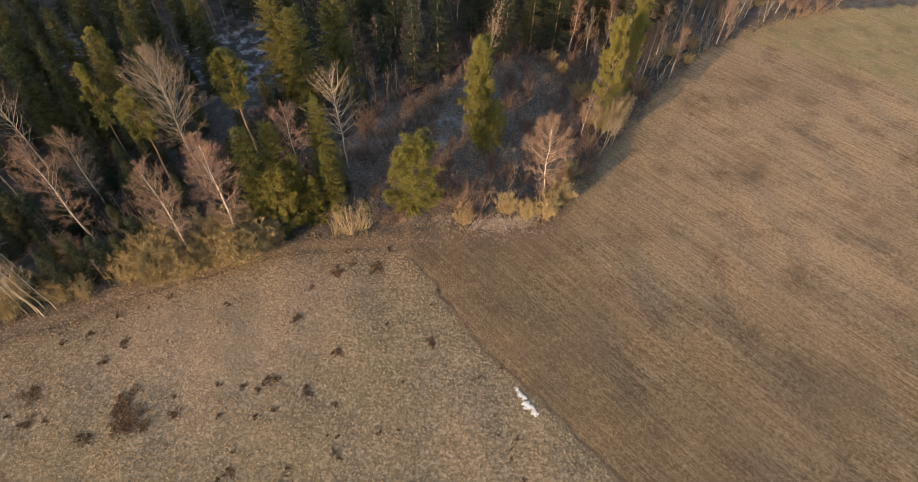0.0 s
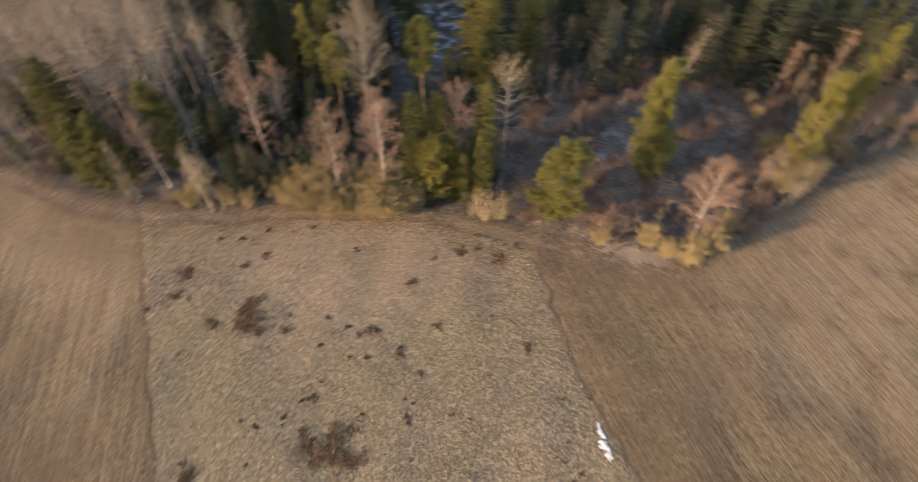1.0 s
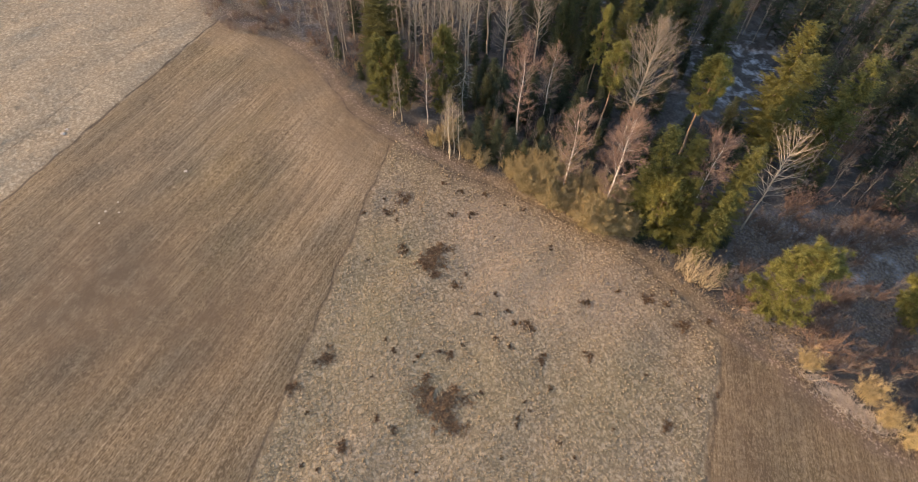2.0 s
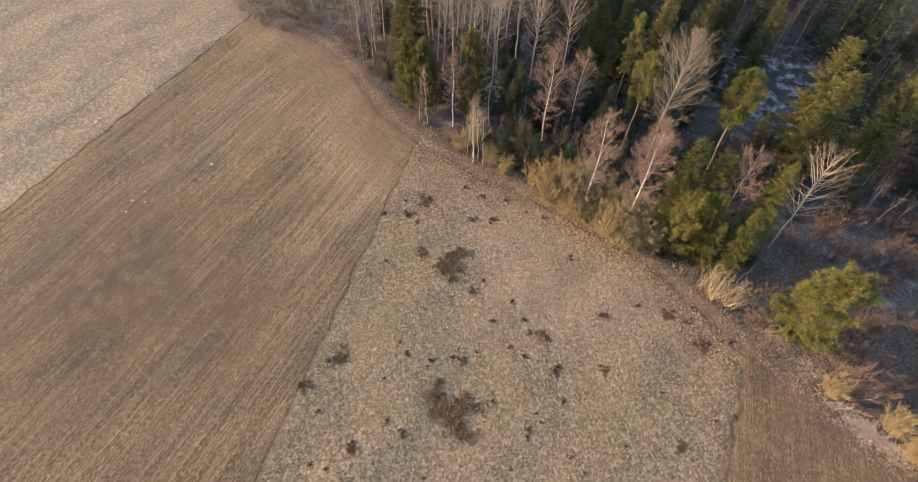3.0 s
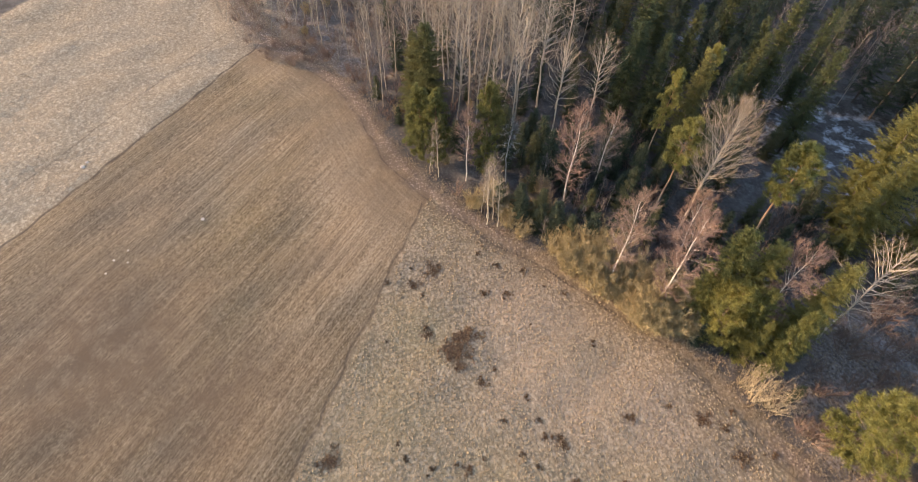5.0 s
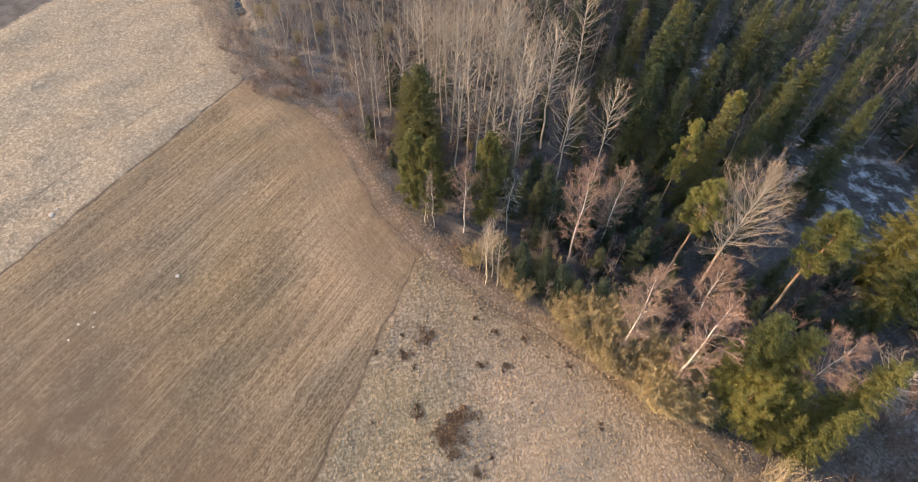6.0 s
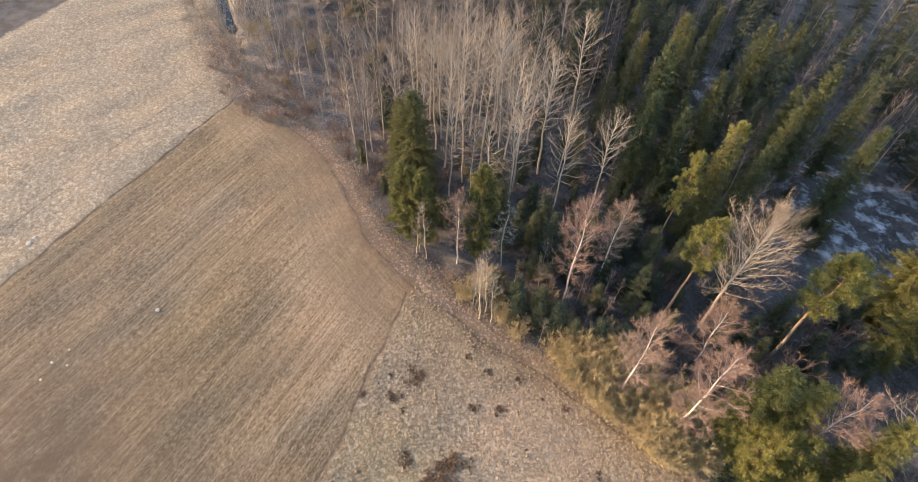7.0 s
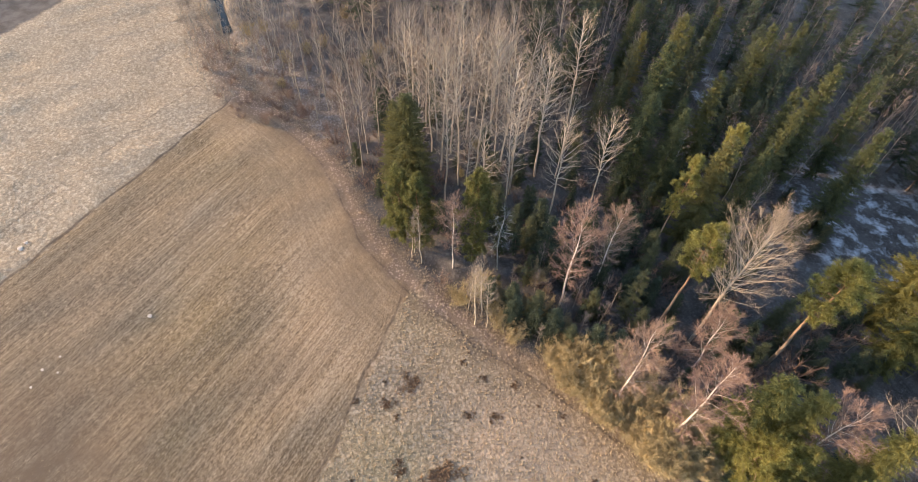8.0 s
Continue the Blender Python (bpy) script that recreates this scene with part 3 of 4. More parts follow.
def bare_meshes(seed, h, wide, crown_from, low, high, bark_mat, twig_mat, limbs=30, twigs=8, fine=12, thick=0.0085, hair=0.011, hang=0.1, forks=1, bend=0.1, inner=0.25, stout=0.6):
    """A leafless tree: trunk (or forks), limbs that rise to an egg-shaped outline, twigs and fine twigs. low, high: how steeply the lowest and highest limbs rise, degrees."""
    rs = np.random.RandomState(seed)
    trunk, crown = Soup(), Soup()
    for fk in range(forks):
        lean = rs.normal(0, 0.03 if forks == 1 else 0.13, 2)
        sway = rs.normal(0, 0.13, (9, 2)).cumsum(0)
        sway -= sway[0]
        hh = h * (1 if fk == 0 else rs.uniform(0.7, 0.95))
        path = np.array([(sway[k][0] + lean[0] * hh * k / 8, sway[k][1] + lean[1] * hh * k / 8, hh * 0.97 * k / 8 - 0.4 * (k == 0)) for k in range(9)])
        trunk.tube(path, [thick * hh * (1 - 0.93 * k / 8) ** 0.9 for k in range(8)] + [0], 6)
        mid, half = hh * (crown_from * 0.9 + 1) / 2, hh * (1 - crown_from * 0.9) / 2
        for k in range(limbs // forks):
            u = (k + rs.uniform(0, 1)) / (limbs // forks)
            start = along(path, crown_from + (0.95 - crown_from) * u)
            a = k * 2.4 + rs.uniform(-0.6, 0.6)
            e = radians(low + (high - low) * u + rs.normal(0, 7))
            way = np.array([np.cos(a) * np.cos(e), np.sin(a) * np.cos(e), np.sin(e)])
            reach = 0.6
            for step in range(60):
                p = start + way * (reach + 0.3) - np.array([path[4][0], path[4][1], mid])
                if (p[0] ** 2 + p[1] ** 2) / wide ** 2 + (p[2] / half) ** 2 > 1:
                    break
                reach += 0.3
            reach *= rs.uniform(0.78, 1.12)
            limb = wander(rs, start, way - np.array([0, 0, 0.12]), reach, 5, bend, 0.06)
            r0 = stout * min(0.09, max(0.028, 0.0105 * reach + 0.02))
            trunk.tube(limb, [r0, r0 * 0.8, r0 * 0.6, r0 * 0.45, r0 * 0.28, 0], 3)
            for t in range(max(3, int(twigs * (0.45 + reach / (2.2 * wide))))):
                q = inner + (1 - inner) * rs.uniform(0, 1) ** 0.8
                p, d = along(limb, q), unit(limb[min(5, int(q * 5) + 1)] - limb[int(min(q * 5, 4))])
                ln = (0.5 + 0.34 * reach) * (1.1 - 0.6 * q) * rs.uniform(0.6, 1.15)
                tw = wander(rs, p, d + rs.normal(0, 0.5, 3) + np.array([0, 0, hang]), ln, 2, 0.16, 0.08)
                crown.tube(tw, [0.015, 0.011, 0], 3)
                hairs(rs, crown, tw, fine, 0.35 + 0.4 * ln, 0.5, hang, hair)
    return trunk.mesh("trunk", bark_mat), crown.mesh("crown", twig_mat)


def shrub_meshes(seed, h, wide, mat, stems=16, twigs=9, fine=4, spread=0.55, split=False, hair=0.012):
    """A leafless shrub of many stems; split gives each stem a mesh of its own."""
    rs = np.random.RandomState(seed)
    stem, crown, each = Soup(), Soup(), []
    for k in range(stems):
        a = rs.uniform(0, 6.28)
        out = rs.uniform(0.1, 1.0) ** 0.7
        start = np.array([np.cos(a), np.sin(a), 0]) * wide * 0.22 * out + np.array([0, 0, -0.2])
        way = np.array([np.cos(a) * out * spread, np.sin(a) * out * spread, 1])
        path = wander(rs, start, way, h * rs.uniform(0.75, 1.05) * (1.05 - 0.2 * out), 5, 0.10, 0.03)
        if split:
            stem = Soup()
            each.append(stem)
        stem.tube(path, [0.036, 0.032, 0.027, 0.021, 0.014, 0], 3)
        for t in range(twigs):
            p = along(path, rs.uniform(0.2, 1))
            tw = wander(rs, p, unit(way) + rs.normal(0, 0.5, 3), h * rs.uniform(0.12, 0.28), 2, 0.15, 0.08)
            crown.tube(tw, [0.014, 0.01, 0], 3)
            hairs(rs, crown, tw, fine, h * 0.13, 0.6, 0.15, hair)
    return tuple(s.mesh("stem", mat) for s in each or [stem]) + (crown.mesh("crown", mat),)


# ---- kinds of plants ----
KINDS = {}


def kind(key, name, label, category, group, variants):
    """Prototypes of one kind: a list of (own height, parts)."""
    KINDS[key] = (name, label, category, group, variants)


kind("spruce", "spruce_tree", "tall dark green spruce with drooping branches and sunlit top", "tree", "forest spruces",
     [(22, spruce_meshes(s, 22, w, 0.06, 1.35, 0.62)) for s, w in ((11, 3.2), (12, 2.7), (13, 3.5))])
kind("slim", "spruce_tree", "slim spruce, sunlit yellowish green, at the forest edge", "tree", "forest spruces",
     [(20, spruce_meshes(s, 20, w, 0.03, 1.15, 0.5, OLIVE)) for s, w in ((21, 2.9), (22, 3.3))])
kind("backspruce", "spruce_tree", "tall shaded dark green spruce deep in the forest", "tree", "forest spruces",
     [(22, spruce_meshes(s, 22, w, 0.12, 0.75, 0.6, SPRUCE_SHADED)) for s, w in ((14, 3.9), (15, 3.4), (16, 4.3))])
kind("young", "young_spruce", "small shaded dark green spruce under taller trees", "tree", "young spruces",
     [(8, spruce_meshes(s, 8, 1.9, 0.02, 0.7, 0.75, SPRUCE_SHADED)) for s in (31, 32)])
kind("pine", "pine_tree", "tall pine with clumped yellow-green crown and bare trunk", "tree", "forest pines",
     [(22, pine_meshes(s, 22, w, c)) for s, w, c in ((41, 3.3, 0.48), (42, 2.9, 0.36), (43, 3.4, 0.6))])
kind("fullpine", "pine_tree", "bushy yellow-green pine leafed almost to the ground", "tree", "forest pines",
     [(14, pine_meshes(s, 14, w, 0.08, 10)) for s, w in ((51, 4.6), (52, 3.6))])
kind("darkpine", "pine_tree", "dull olive-green bushy pine at the forest edge", "tree", "forest pines",
     [(16, pine_meshes(s, 16, 3.4, 0.1, 10, MOSS)) for s in (55, 56)])
kind("birch", "birch_tree", "leafless birch with white trunk and reddish twigs", "tree", "bare birches",
     [(22, bare_meshes(s, 22, 3.1, 0.26, 34, 66, BARK_BIRCH, TWIG_BIRCH, 44, 13, 26, 0.0075, 0.0085, 0.05, 1, 0.12, 0.15, 0.36)) for s in (61, 62, 63)])
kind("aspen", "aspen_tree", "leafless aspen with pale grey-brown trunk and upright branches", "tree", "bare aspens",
     [(23, bare_meshes(s, 23, w, c, 30, 64, BARK_ASPEN_SUNLIT, TWIG_ASPEN, 44, 8, 4, 0.008, 0.008, 0.2, 1, 0.17, 0.2, 0.74)) for s, w, c in ((71, 4.4, 0.36), (72, 3.9, 0.44), (73, 5.0, 0.38))])
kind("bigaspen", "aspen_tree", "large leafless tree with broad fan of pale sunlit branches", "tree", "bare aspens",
     [(26, bare_meshes(75, 26, 5.6, 0.4, 30, 70, BARK_ASPEN_SUNLIT, TWIG_ASPEN, 96, 12, 8, 0.009, 0.008, 0.3, 1, 0.09, 0.2, 0.52)),
      (22, bare_meshes(76, 22, 5.2, 0.32, 24, 62, BARK_ASPEN_SUNLIT, TWIG_ASPEN, 52, 9, 4, 0.008, 0.009, 0.2, 1, 0.12, 0.25, 0.8))])
kind("greybirch", "bare_tree", "slender leafless tree with grey trunk and purplish grey twigs", "tree", "grey bare trees",
     [(18, bare_meshes(s, 18, 2.4, 0.3, 35, 62, BARK_ASPEN, TWIG_GREY, 26, 8, 12, 0.0075, 0.009, 0.1)) for s in (67, 68)])
kind("bushbirch", "birch_tree", "leafless birch amid a dense cloud of reddish twigs", "tree", "bare birches",
     [(15, bare_meshes(65, 15, 3.3, 0.1, 22, 60, BARK_BIRCH, TWIG_BIRCH, 54, 12, 30, 0.0085, 0.0095, 0.02, 1, 0.12, 0.15, 0.4))])
kind("dead", "dead_spruce", "dead spruce with bare grey branches", "tree", "dead spruces",
     [(15, bare_meshes(77, 15, 2.2, 0.3, -12, 4, BARK_DEAD, TWIG_DEAD, 44, 4, 4, 0.0085, 0.012, -0.2))])
kind("sapling", "sapling", "thin leafless sapling with pale stem", "tree", "bare saplings",
     [(11, bare_meshes(s, 11, 1.3, 0.3, 45, 70, BARK_ASPEN, TWIG_ASPEN, 18, 6, 6, 0.0075, 0.009, 0.2, 2)) for s in (81, 82)])
kind("edgeaspen", "aspen_tree", "young leafless aspen with pale thin stem at the field edge", "tree", "edge aspens",
     [(14, bare_meshes(s, 14, 1.7, 0.25, 35, 60, BARK_PALE, TWIG_ASPEN, 24, 6, 6, 0.0065, 0.009, 0.1, 1, 0.18, 0.25, 0.5)) for s in (83, 84)])
kind("willow", "willow_shrub", "leafless willow shrub with yellowish brown twigs", "shrub", "willow shrubs",
     [(5, shrub_meshes(s, 5, 3.6, TWIG_WILLOW, 28, 15, 26, 0.55, False, 0.0125)) for s in (91, 92, 93)])
kind("shoots", "willow_shoots", "fan of straight pale leafless willow shoots", "shrub", "willow shoots",
     [(7, shrub_meshes(s, 7, 2.2, TWIG_SHOOT, 26, 4, 4, 0.5, True)) for s in (97, 98)])
kind("brush", "brush_shrub", "low leafless brown brush on the forest floor", "shrub", "brush shrubs",
     [(2.6, shrub_meshes(s, 2.6, 2.6, TWIG_BRUSH, 16, 8, 10, 0.7)) for s in (95, 96)])

PLACED = []
FIRST = {}
pick = random.Random(7)


def plant(key, x, y, h, lean=(0, 0), wide=1.0, which=None, label=""):
    """One plant of a kind at x, y with the height h."""
    name, klabel, category, group, variants = KINDS[key]
    i = pick.randrange(len(variants)) if which is None else which
    own, meshes = variants[i]
    turn, s = pick.uniform(0, 360), h / own
    z = float(height(np.array([x]), np.array([y]))[0])
    m = pose(x, y, z, lean[0], lean[1], 0) @ pose(0, 0, 0, 0, 0, turn) @ Matrix.Diagonal((s * wide, s * wide, s, 1))
    if (key, i) not in FIRST:
        parts = [(me.name.split(".")[0], me, "") for me in meshes]
        FIRST[key, i] = ob = thing(name, parts, klabel, category, group)
        ob.matrix_basis = m
    else:
        src = FIRST[key, i]
        ob = copy_thing(src, Matrix.Identity(4))
        ob.matrix_basis = m
        ob["label"] = klabel
    if label:
        ob["label"] = label
    PLACED.append((x, y))
    return ob


# ---- trees that stand out ----
NAMED = [
    ("birch", -40.2, 50.1, 21.5), ("birch", -34, 53.1, 23.2), ("bushbirch", -40, 63.5, 14.8), ("birch", -25, 63.3, 21.8), ("bushbirch", 16, 67.6, 17.5),
    ("birch", -57, 53, 22), ("birch", -58.2, 60.5, 18.5), ("birch", -70, 41.5, 16),
    ("pine", -36, 73.8, 22.5), ("pine", -47.7, 64.2, 22), ("pine", -58.9, 72.2, 21), ("pine", -60.4, 81, 22), ("spruce", -58.4, 77.4, 23.2),
    ("slim", -27.4, 61.2, 20), ("slim", -30.2, 58.2, 21), ("slim", -20.9, 64.9, 21), ("fullpine", -26.8, 57.6, 14), ("slim", -24.2, 59.6, 15), ("slim", -19.5, 61, 16), ("slim", -22, 59.2, 11),
    ("fullpine", -6.4, 61.6, 16), ("bigaspen", -19.5, 73, 22), ("bigaspen", -43.6, 66.6, 28), ("dead", -66.5, 47.6, 14.8),
    ("pine", 4.4, 81.9, 22), ("fullpine", 4.6, 79.2, 22), ("fullpine", 7, 78.6, 11), ("fullpine", 29.6, 90.5, 20.5), ("fullpine", 34.4, 96, 19), ("pine", 36.5, 102, 25),
    # slim ones in this row stand deeper, their sunlit gold in the needle colour
    ("slim", -34.4, 94.4, 24), ("slim", -29, 88.4, 23), ("slim", -23.2, 94.8, 24), ("spruce", -59.8, 92.2, 22), ("spruce", -56.2, 82.9, 21),
    ("spruce", -50.8, 99.1, 22.5), ("spruce", -62.6, 101.5, 24.8), ("spruce", -63.6, 96.3, 22), ("spruce", -60.2, 109.5, 22), ("spruce", -77.4, 81.6, 25.5),
    ("spruce", -71.9, 75.4, 22), ("spruce", -67.5, 77.9, 21), ("spruce", -85, 92, 24), ("spruce", -77.3, 105.2, 23), ("spruce", -71.3, 88, 22),
    ("spruce", -87.7, 42.0, 21), ("spruce", -90.5, 41, 18), ("darkpine", -79, 36.6, 15), ("darkpine", -75.7, 38.3, 16), ("darkpine", -70, 44.8, 18.5),
    ("spruce", -91.1, 90.3, 18), ("spruce", -79.7, 84.8, 18), ("spruce", -82, 79.6, 16), ("spruce", -98.6, 94.5, 19), ("spruce", -73.2, 84.4, 17), ("spruce", -90.6, 107.8, 19), ("spruce", -86.4, 96.4, 20), ("spruce", -79, 117, 20),
    ("aspen", -70.8, 59.8, 22.5), ("aspen", -69.8, 67, 23), ("aspen", -76.6, 54.6, 22), ("aspen", -78, 50.4, 21), ("aspen", -91.2, 77.1, 25),
]
BROAD = {(-87.7, 42.0): 1.5, (-90.5, 41): 1.5, (-75.7, 38.3): 0.9, (-79, 36.6): 1.15, (-70, 44.8): 0.85, (-34.4, 94.4): 1.25, (-29, 88.4): 1.25, (-23.2, 94.8): 1.2, (-27.4, 61.2): 1.2, (-30.2, 58.2): 1.2, (-20.9, 64.9): 1.15, (-36, 73.8): 1.2, (-43.6, 66.6): 0.95, (-58.9, 72.2): 0.72, (-60.4, 81): 0.7, (-6.4, 61.6): 1.2, (4.6, 79.2): 0.68, (29.6, 90.5): 0.55, (34.4, 96): 0.5, (36.5, 102): 0.8}
for key, x, y, h in NAMED:
    plant(key, x, y, h, wide=BROAD.get((x, y), 1.0), which={("pine", -36): 2, ("bigaspen", -43.6): 0, ("bigaspen", -19.5): 1}.get((key, x)))
for x, y in ((-106.8, 51), (-103, 52), (-100, 48), (-97, 57.8), (-94, 53), (-92.5, 60), (-88, 55), (-97.1, 63), (-87, 62), (-90.6, 67), (-100.6, 73), (-84, 57.5), (-82, 64), (-104, 60), (-96, 50), (-91, 49.5), (-86, 50.5)):
    plant("aspen", x, y, pick.uniform(22, 26))
for x, y in ((-95.3, 36.2), (-109, 44), (-112.8, 38.3), (-116, 36.5), (-106.3, 40), (-100.5, 39), (-103, 36.5)):
    plant(pick.choice(["aspen", "greybirch"]), x, y, pick.uniform(16, 21), wide=0.6)


# ---- the forest behind ----
def free(x, y, gap):
    return all((x - a) ** 2 + (y - b) ** 2 > gap * gap for a, b in PLACED)


def fill(count, box, keys, gap, heights, deep=4.0, avoid=True):
    done = tries = 0
    while done < count and tries < count * 40:
        tries += 1
        x, y = pick.uniform(box[0], box[1]), pick.uniform(box[2], box[3])
        d = float(into_forest(np.array([x]), np.array([y]))[0])
        if d < deep or not free(x, y, gap):
            continue
        if avoid and (in_clearing(np.array([x]), np.array([y]))[0] > 0.3 or in_hollow(np.array([x]), np.array([y]))[0] > 0.75):
            continue
        plant(pick.choice(keys), x, y, pick.uniform(*heights))
        done += 1


fill(36, (-140, -98, 30, 75), ["greybirch", "aspen", "sapling"], 3.4, (12, 19))
fill(13, (-108, -80, 45, 68), ["aspen"], 3.2, (17, 24))
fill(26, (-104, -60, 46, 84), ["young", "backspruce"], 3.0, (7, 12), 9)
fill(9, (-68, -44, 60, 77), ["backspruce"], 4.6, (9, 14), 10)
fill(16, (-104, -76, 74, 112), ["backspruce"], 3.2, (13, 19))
# sunward trees added to shade the forest behind; the farthest stand mostly unseen
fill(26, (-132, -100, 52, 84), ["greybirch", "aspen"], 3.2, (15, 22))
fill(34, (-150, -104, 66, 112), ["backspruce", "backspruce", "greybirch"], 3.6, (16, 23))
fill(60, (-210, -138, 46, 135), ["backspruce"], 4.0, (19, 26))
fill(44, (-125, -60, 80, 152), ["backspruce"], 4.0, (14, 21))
fill(125, (-112, -54, 82, 150), ["greybirch"], 2.2, (8, 14))
fill(32, (-62, -12, 118, 158), ["backspruce"], 4.0, (18, 25))
fill(46, (-64, -12, 114, 158), ["greybirch"], 2.4, (11, 17))
fill(7, (-32, -12, 98, 120), ["backspruce"], 4.5, (14, 22))
fill(30, (-36, -8, 88, 120), ["greybirch", "sapling"], 2.2, (7, 12))
fill(64, (-22, 50, 98, 152), ["backspruce"], 3.5, (19, 24))
fill(24, (-22, 50, 96, 130), ["sapling", "birch"], 2.2, (11, 16))
for x, y, h in ((-57, 44.5, 8), (-54.5, 46.5, 7), (-52.5, 48, 9), (-56, 47.5, 8.5), (-50, 49, 7.5), (-59, 45.5, 8), (-62, 43.5, 7), (-48, 51.5, 9), (-46, 54, 9), (-30, 54.6, 6), (-27, 56, 5.5)):
    plant("young", x, y, h)
fill(46, (-66, -12, 44, 100), ["young"], 2.2, (4, 9), 2.5)
fill(55, (-66, -14, 46, 78), ["brush", "brush", "young"], 1.8, (2.2, 4.5), 3.0)
fill(22, (-104, -62, 36, 76), ["young"], 2.2, (3, 8), 3.5)
fill(24, (-104, -62, 36, 76), ["brush"], 2.2, (1.6, 3.4), 2.5)
fill(80, (24, 112, 72, 155), ["sapling", "sapling", "birch"], 1.5, (8, 14), 1.0)
fill(70, (28, 84, 76, 132), ["sapling", "greybirch"], 1.2, (5, 10), 0.4, False)
fill(34, (-165, -128, 22, 40), ["sapling"], 1.6, (8, 13), 0.4)
fill(30, (-165, -122, 12, 26), ["sapling"], 1.8, (3.5, 8), -7)
fill(40, (-150, -116, 12, 32), ["brush"], 1.4, (0.9, 2.2), -6)
fill(34, (-130, -90, 28, 62), ["sapling"], 1.7, (5, 10), 0.8)
fill(60, (-135, -90, 28, 66), ["brush"], 1.5, (1.6, 3.4), 0.8)
fill(40, (-140, -92, 30, 80), ["greybirch"], 1.8, (5, 9), 2)
fill(9, (-122, -96, 36, 62), ["young"], 2.2, (5, 10), 3)

# ---- shrubs along the edge ----
for x, y, h in ((9.4, 62.7, 4.2), (15.9, 62.2, 4.8), (1.8, 60.2, 3.6), (-45.8, 49.4, 7), (-44.2, 51, 7.5), (-43, 49.6, 6.5), (-47.5, 48.4, 6), (-46, 51.6, 7), (-34.6, 53.4, 6.5), (-39.4, 51.2, 5), (-37.5, 52.2, 6),
                (-36.2, 52.9, 5.5), (-41.2, 50.6, 5), (-32.6, 54.6, 6.5), (-31, 55.2, 6), (-50, 46.8, 4.5), (-29, 56, 4.5), (-35.6, 54.6, 7), (-33.4, 56.2, 7), (-38.6, 53.4, 6.5),
                (-40.6, 48.9, 5.5), (-39.2, 49.6, 5), (-33.4, 51.4, 7), (-32.2, 52.2, 6.5), (-34.5, 51.2, 5.5), (-36.5, 50.6, 4.5), (-38, 50.1, 4.5), (-31, 53.6, 6), (-42.2, 48.4, 5.5), (-44, 47.8, 5.5), (-45.6, 47.2, 5.5), (-29.5, 54.6, 5),
                (18.5, 65.5, 5), (31, 87, 6), (29, 85.5, 5), (32.5, 89.5, 6), (21, 72, 4), (12.5, 61.8, 3.4)):
    plant("willow", x, y, h)
for x, y, h, w in ((-16.9, 57.2, 7, 1), (-18.2, 57.6, 6, 1), (-15.4, 58.2, 6.5, 1), (-14.4, 58.6, 5.5, 1), (-19.4, 57.2, 5, 1)):
    plant("shoots", x, y, h, wide=w)
for x, y, h in ((-59.6, 39.9, 15), (-61, 40.6, 14), (-60.4, 41.4, 15), (-62.4, 40.4, 12), (-58.4, 41.2, 12.5), (-73, 37.5, 13), (-74.6, 36.6, 10), (-75.4, 37.4, 11)):
    plant("edgeaspen", x, y, h)
for x, y, h in ((-60.7, 58.3, 8), (-57.2, 60.3, 7), (-53.9, 62.3, 8), (-51.5, 64.9, 7), (-48.3, 66.8, 6), (-53.6, 55.5, 7.5), (-48.2, 60.1, 7)):
    plant("young", x, y, h)
fill(20, (-64, -36, 46, 62), ["greybirch"], 1.8, (4.5, 8), 1.6)
fill(34, (-40, 4, 60, 92), ["greybirch", "brush"], 2.0, (3.5, 6.5), 2.5, False)
fill(40, (-130, -60, 150, 200), ["greybirch", "backspruce"], 3.5, (12, 22))
fill(16, (-64, -46, 38, 52), ["willow"], 1.7, (2.5, 4.5), 0.8, False)
fill(70, (20, 110, 62, 142), ["brush", "brush", "willow"], 1.4, (2.0, 4.2), 0.6, False)
fill(120, (-22, 42, 60, 122), ["brush"], 1.5, (1.6, 4.2), 2.0, False)
fill(20, (6, 32, 62, 104), ["brush"], 1.5, (2, 3.4), 2.0, False)
fill(20, (6, 32, 62, 104), ["sapling"], 1.5, (3, 5.5), 2.0, False)
fill(40, (-150, -60, 24, 60), ["brush", "willow"], 1.8, (1.5, 3.2), 0.6, False)


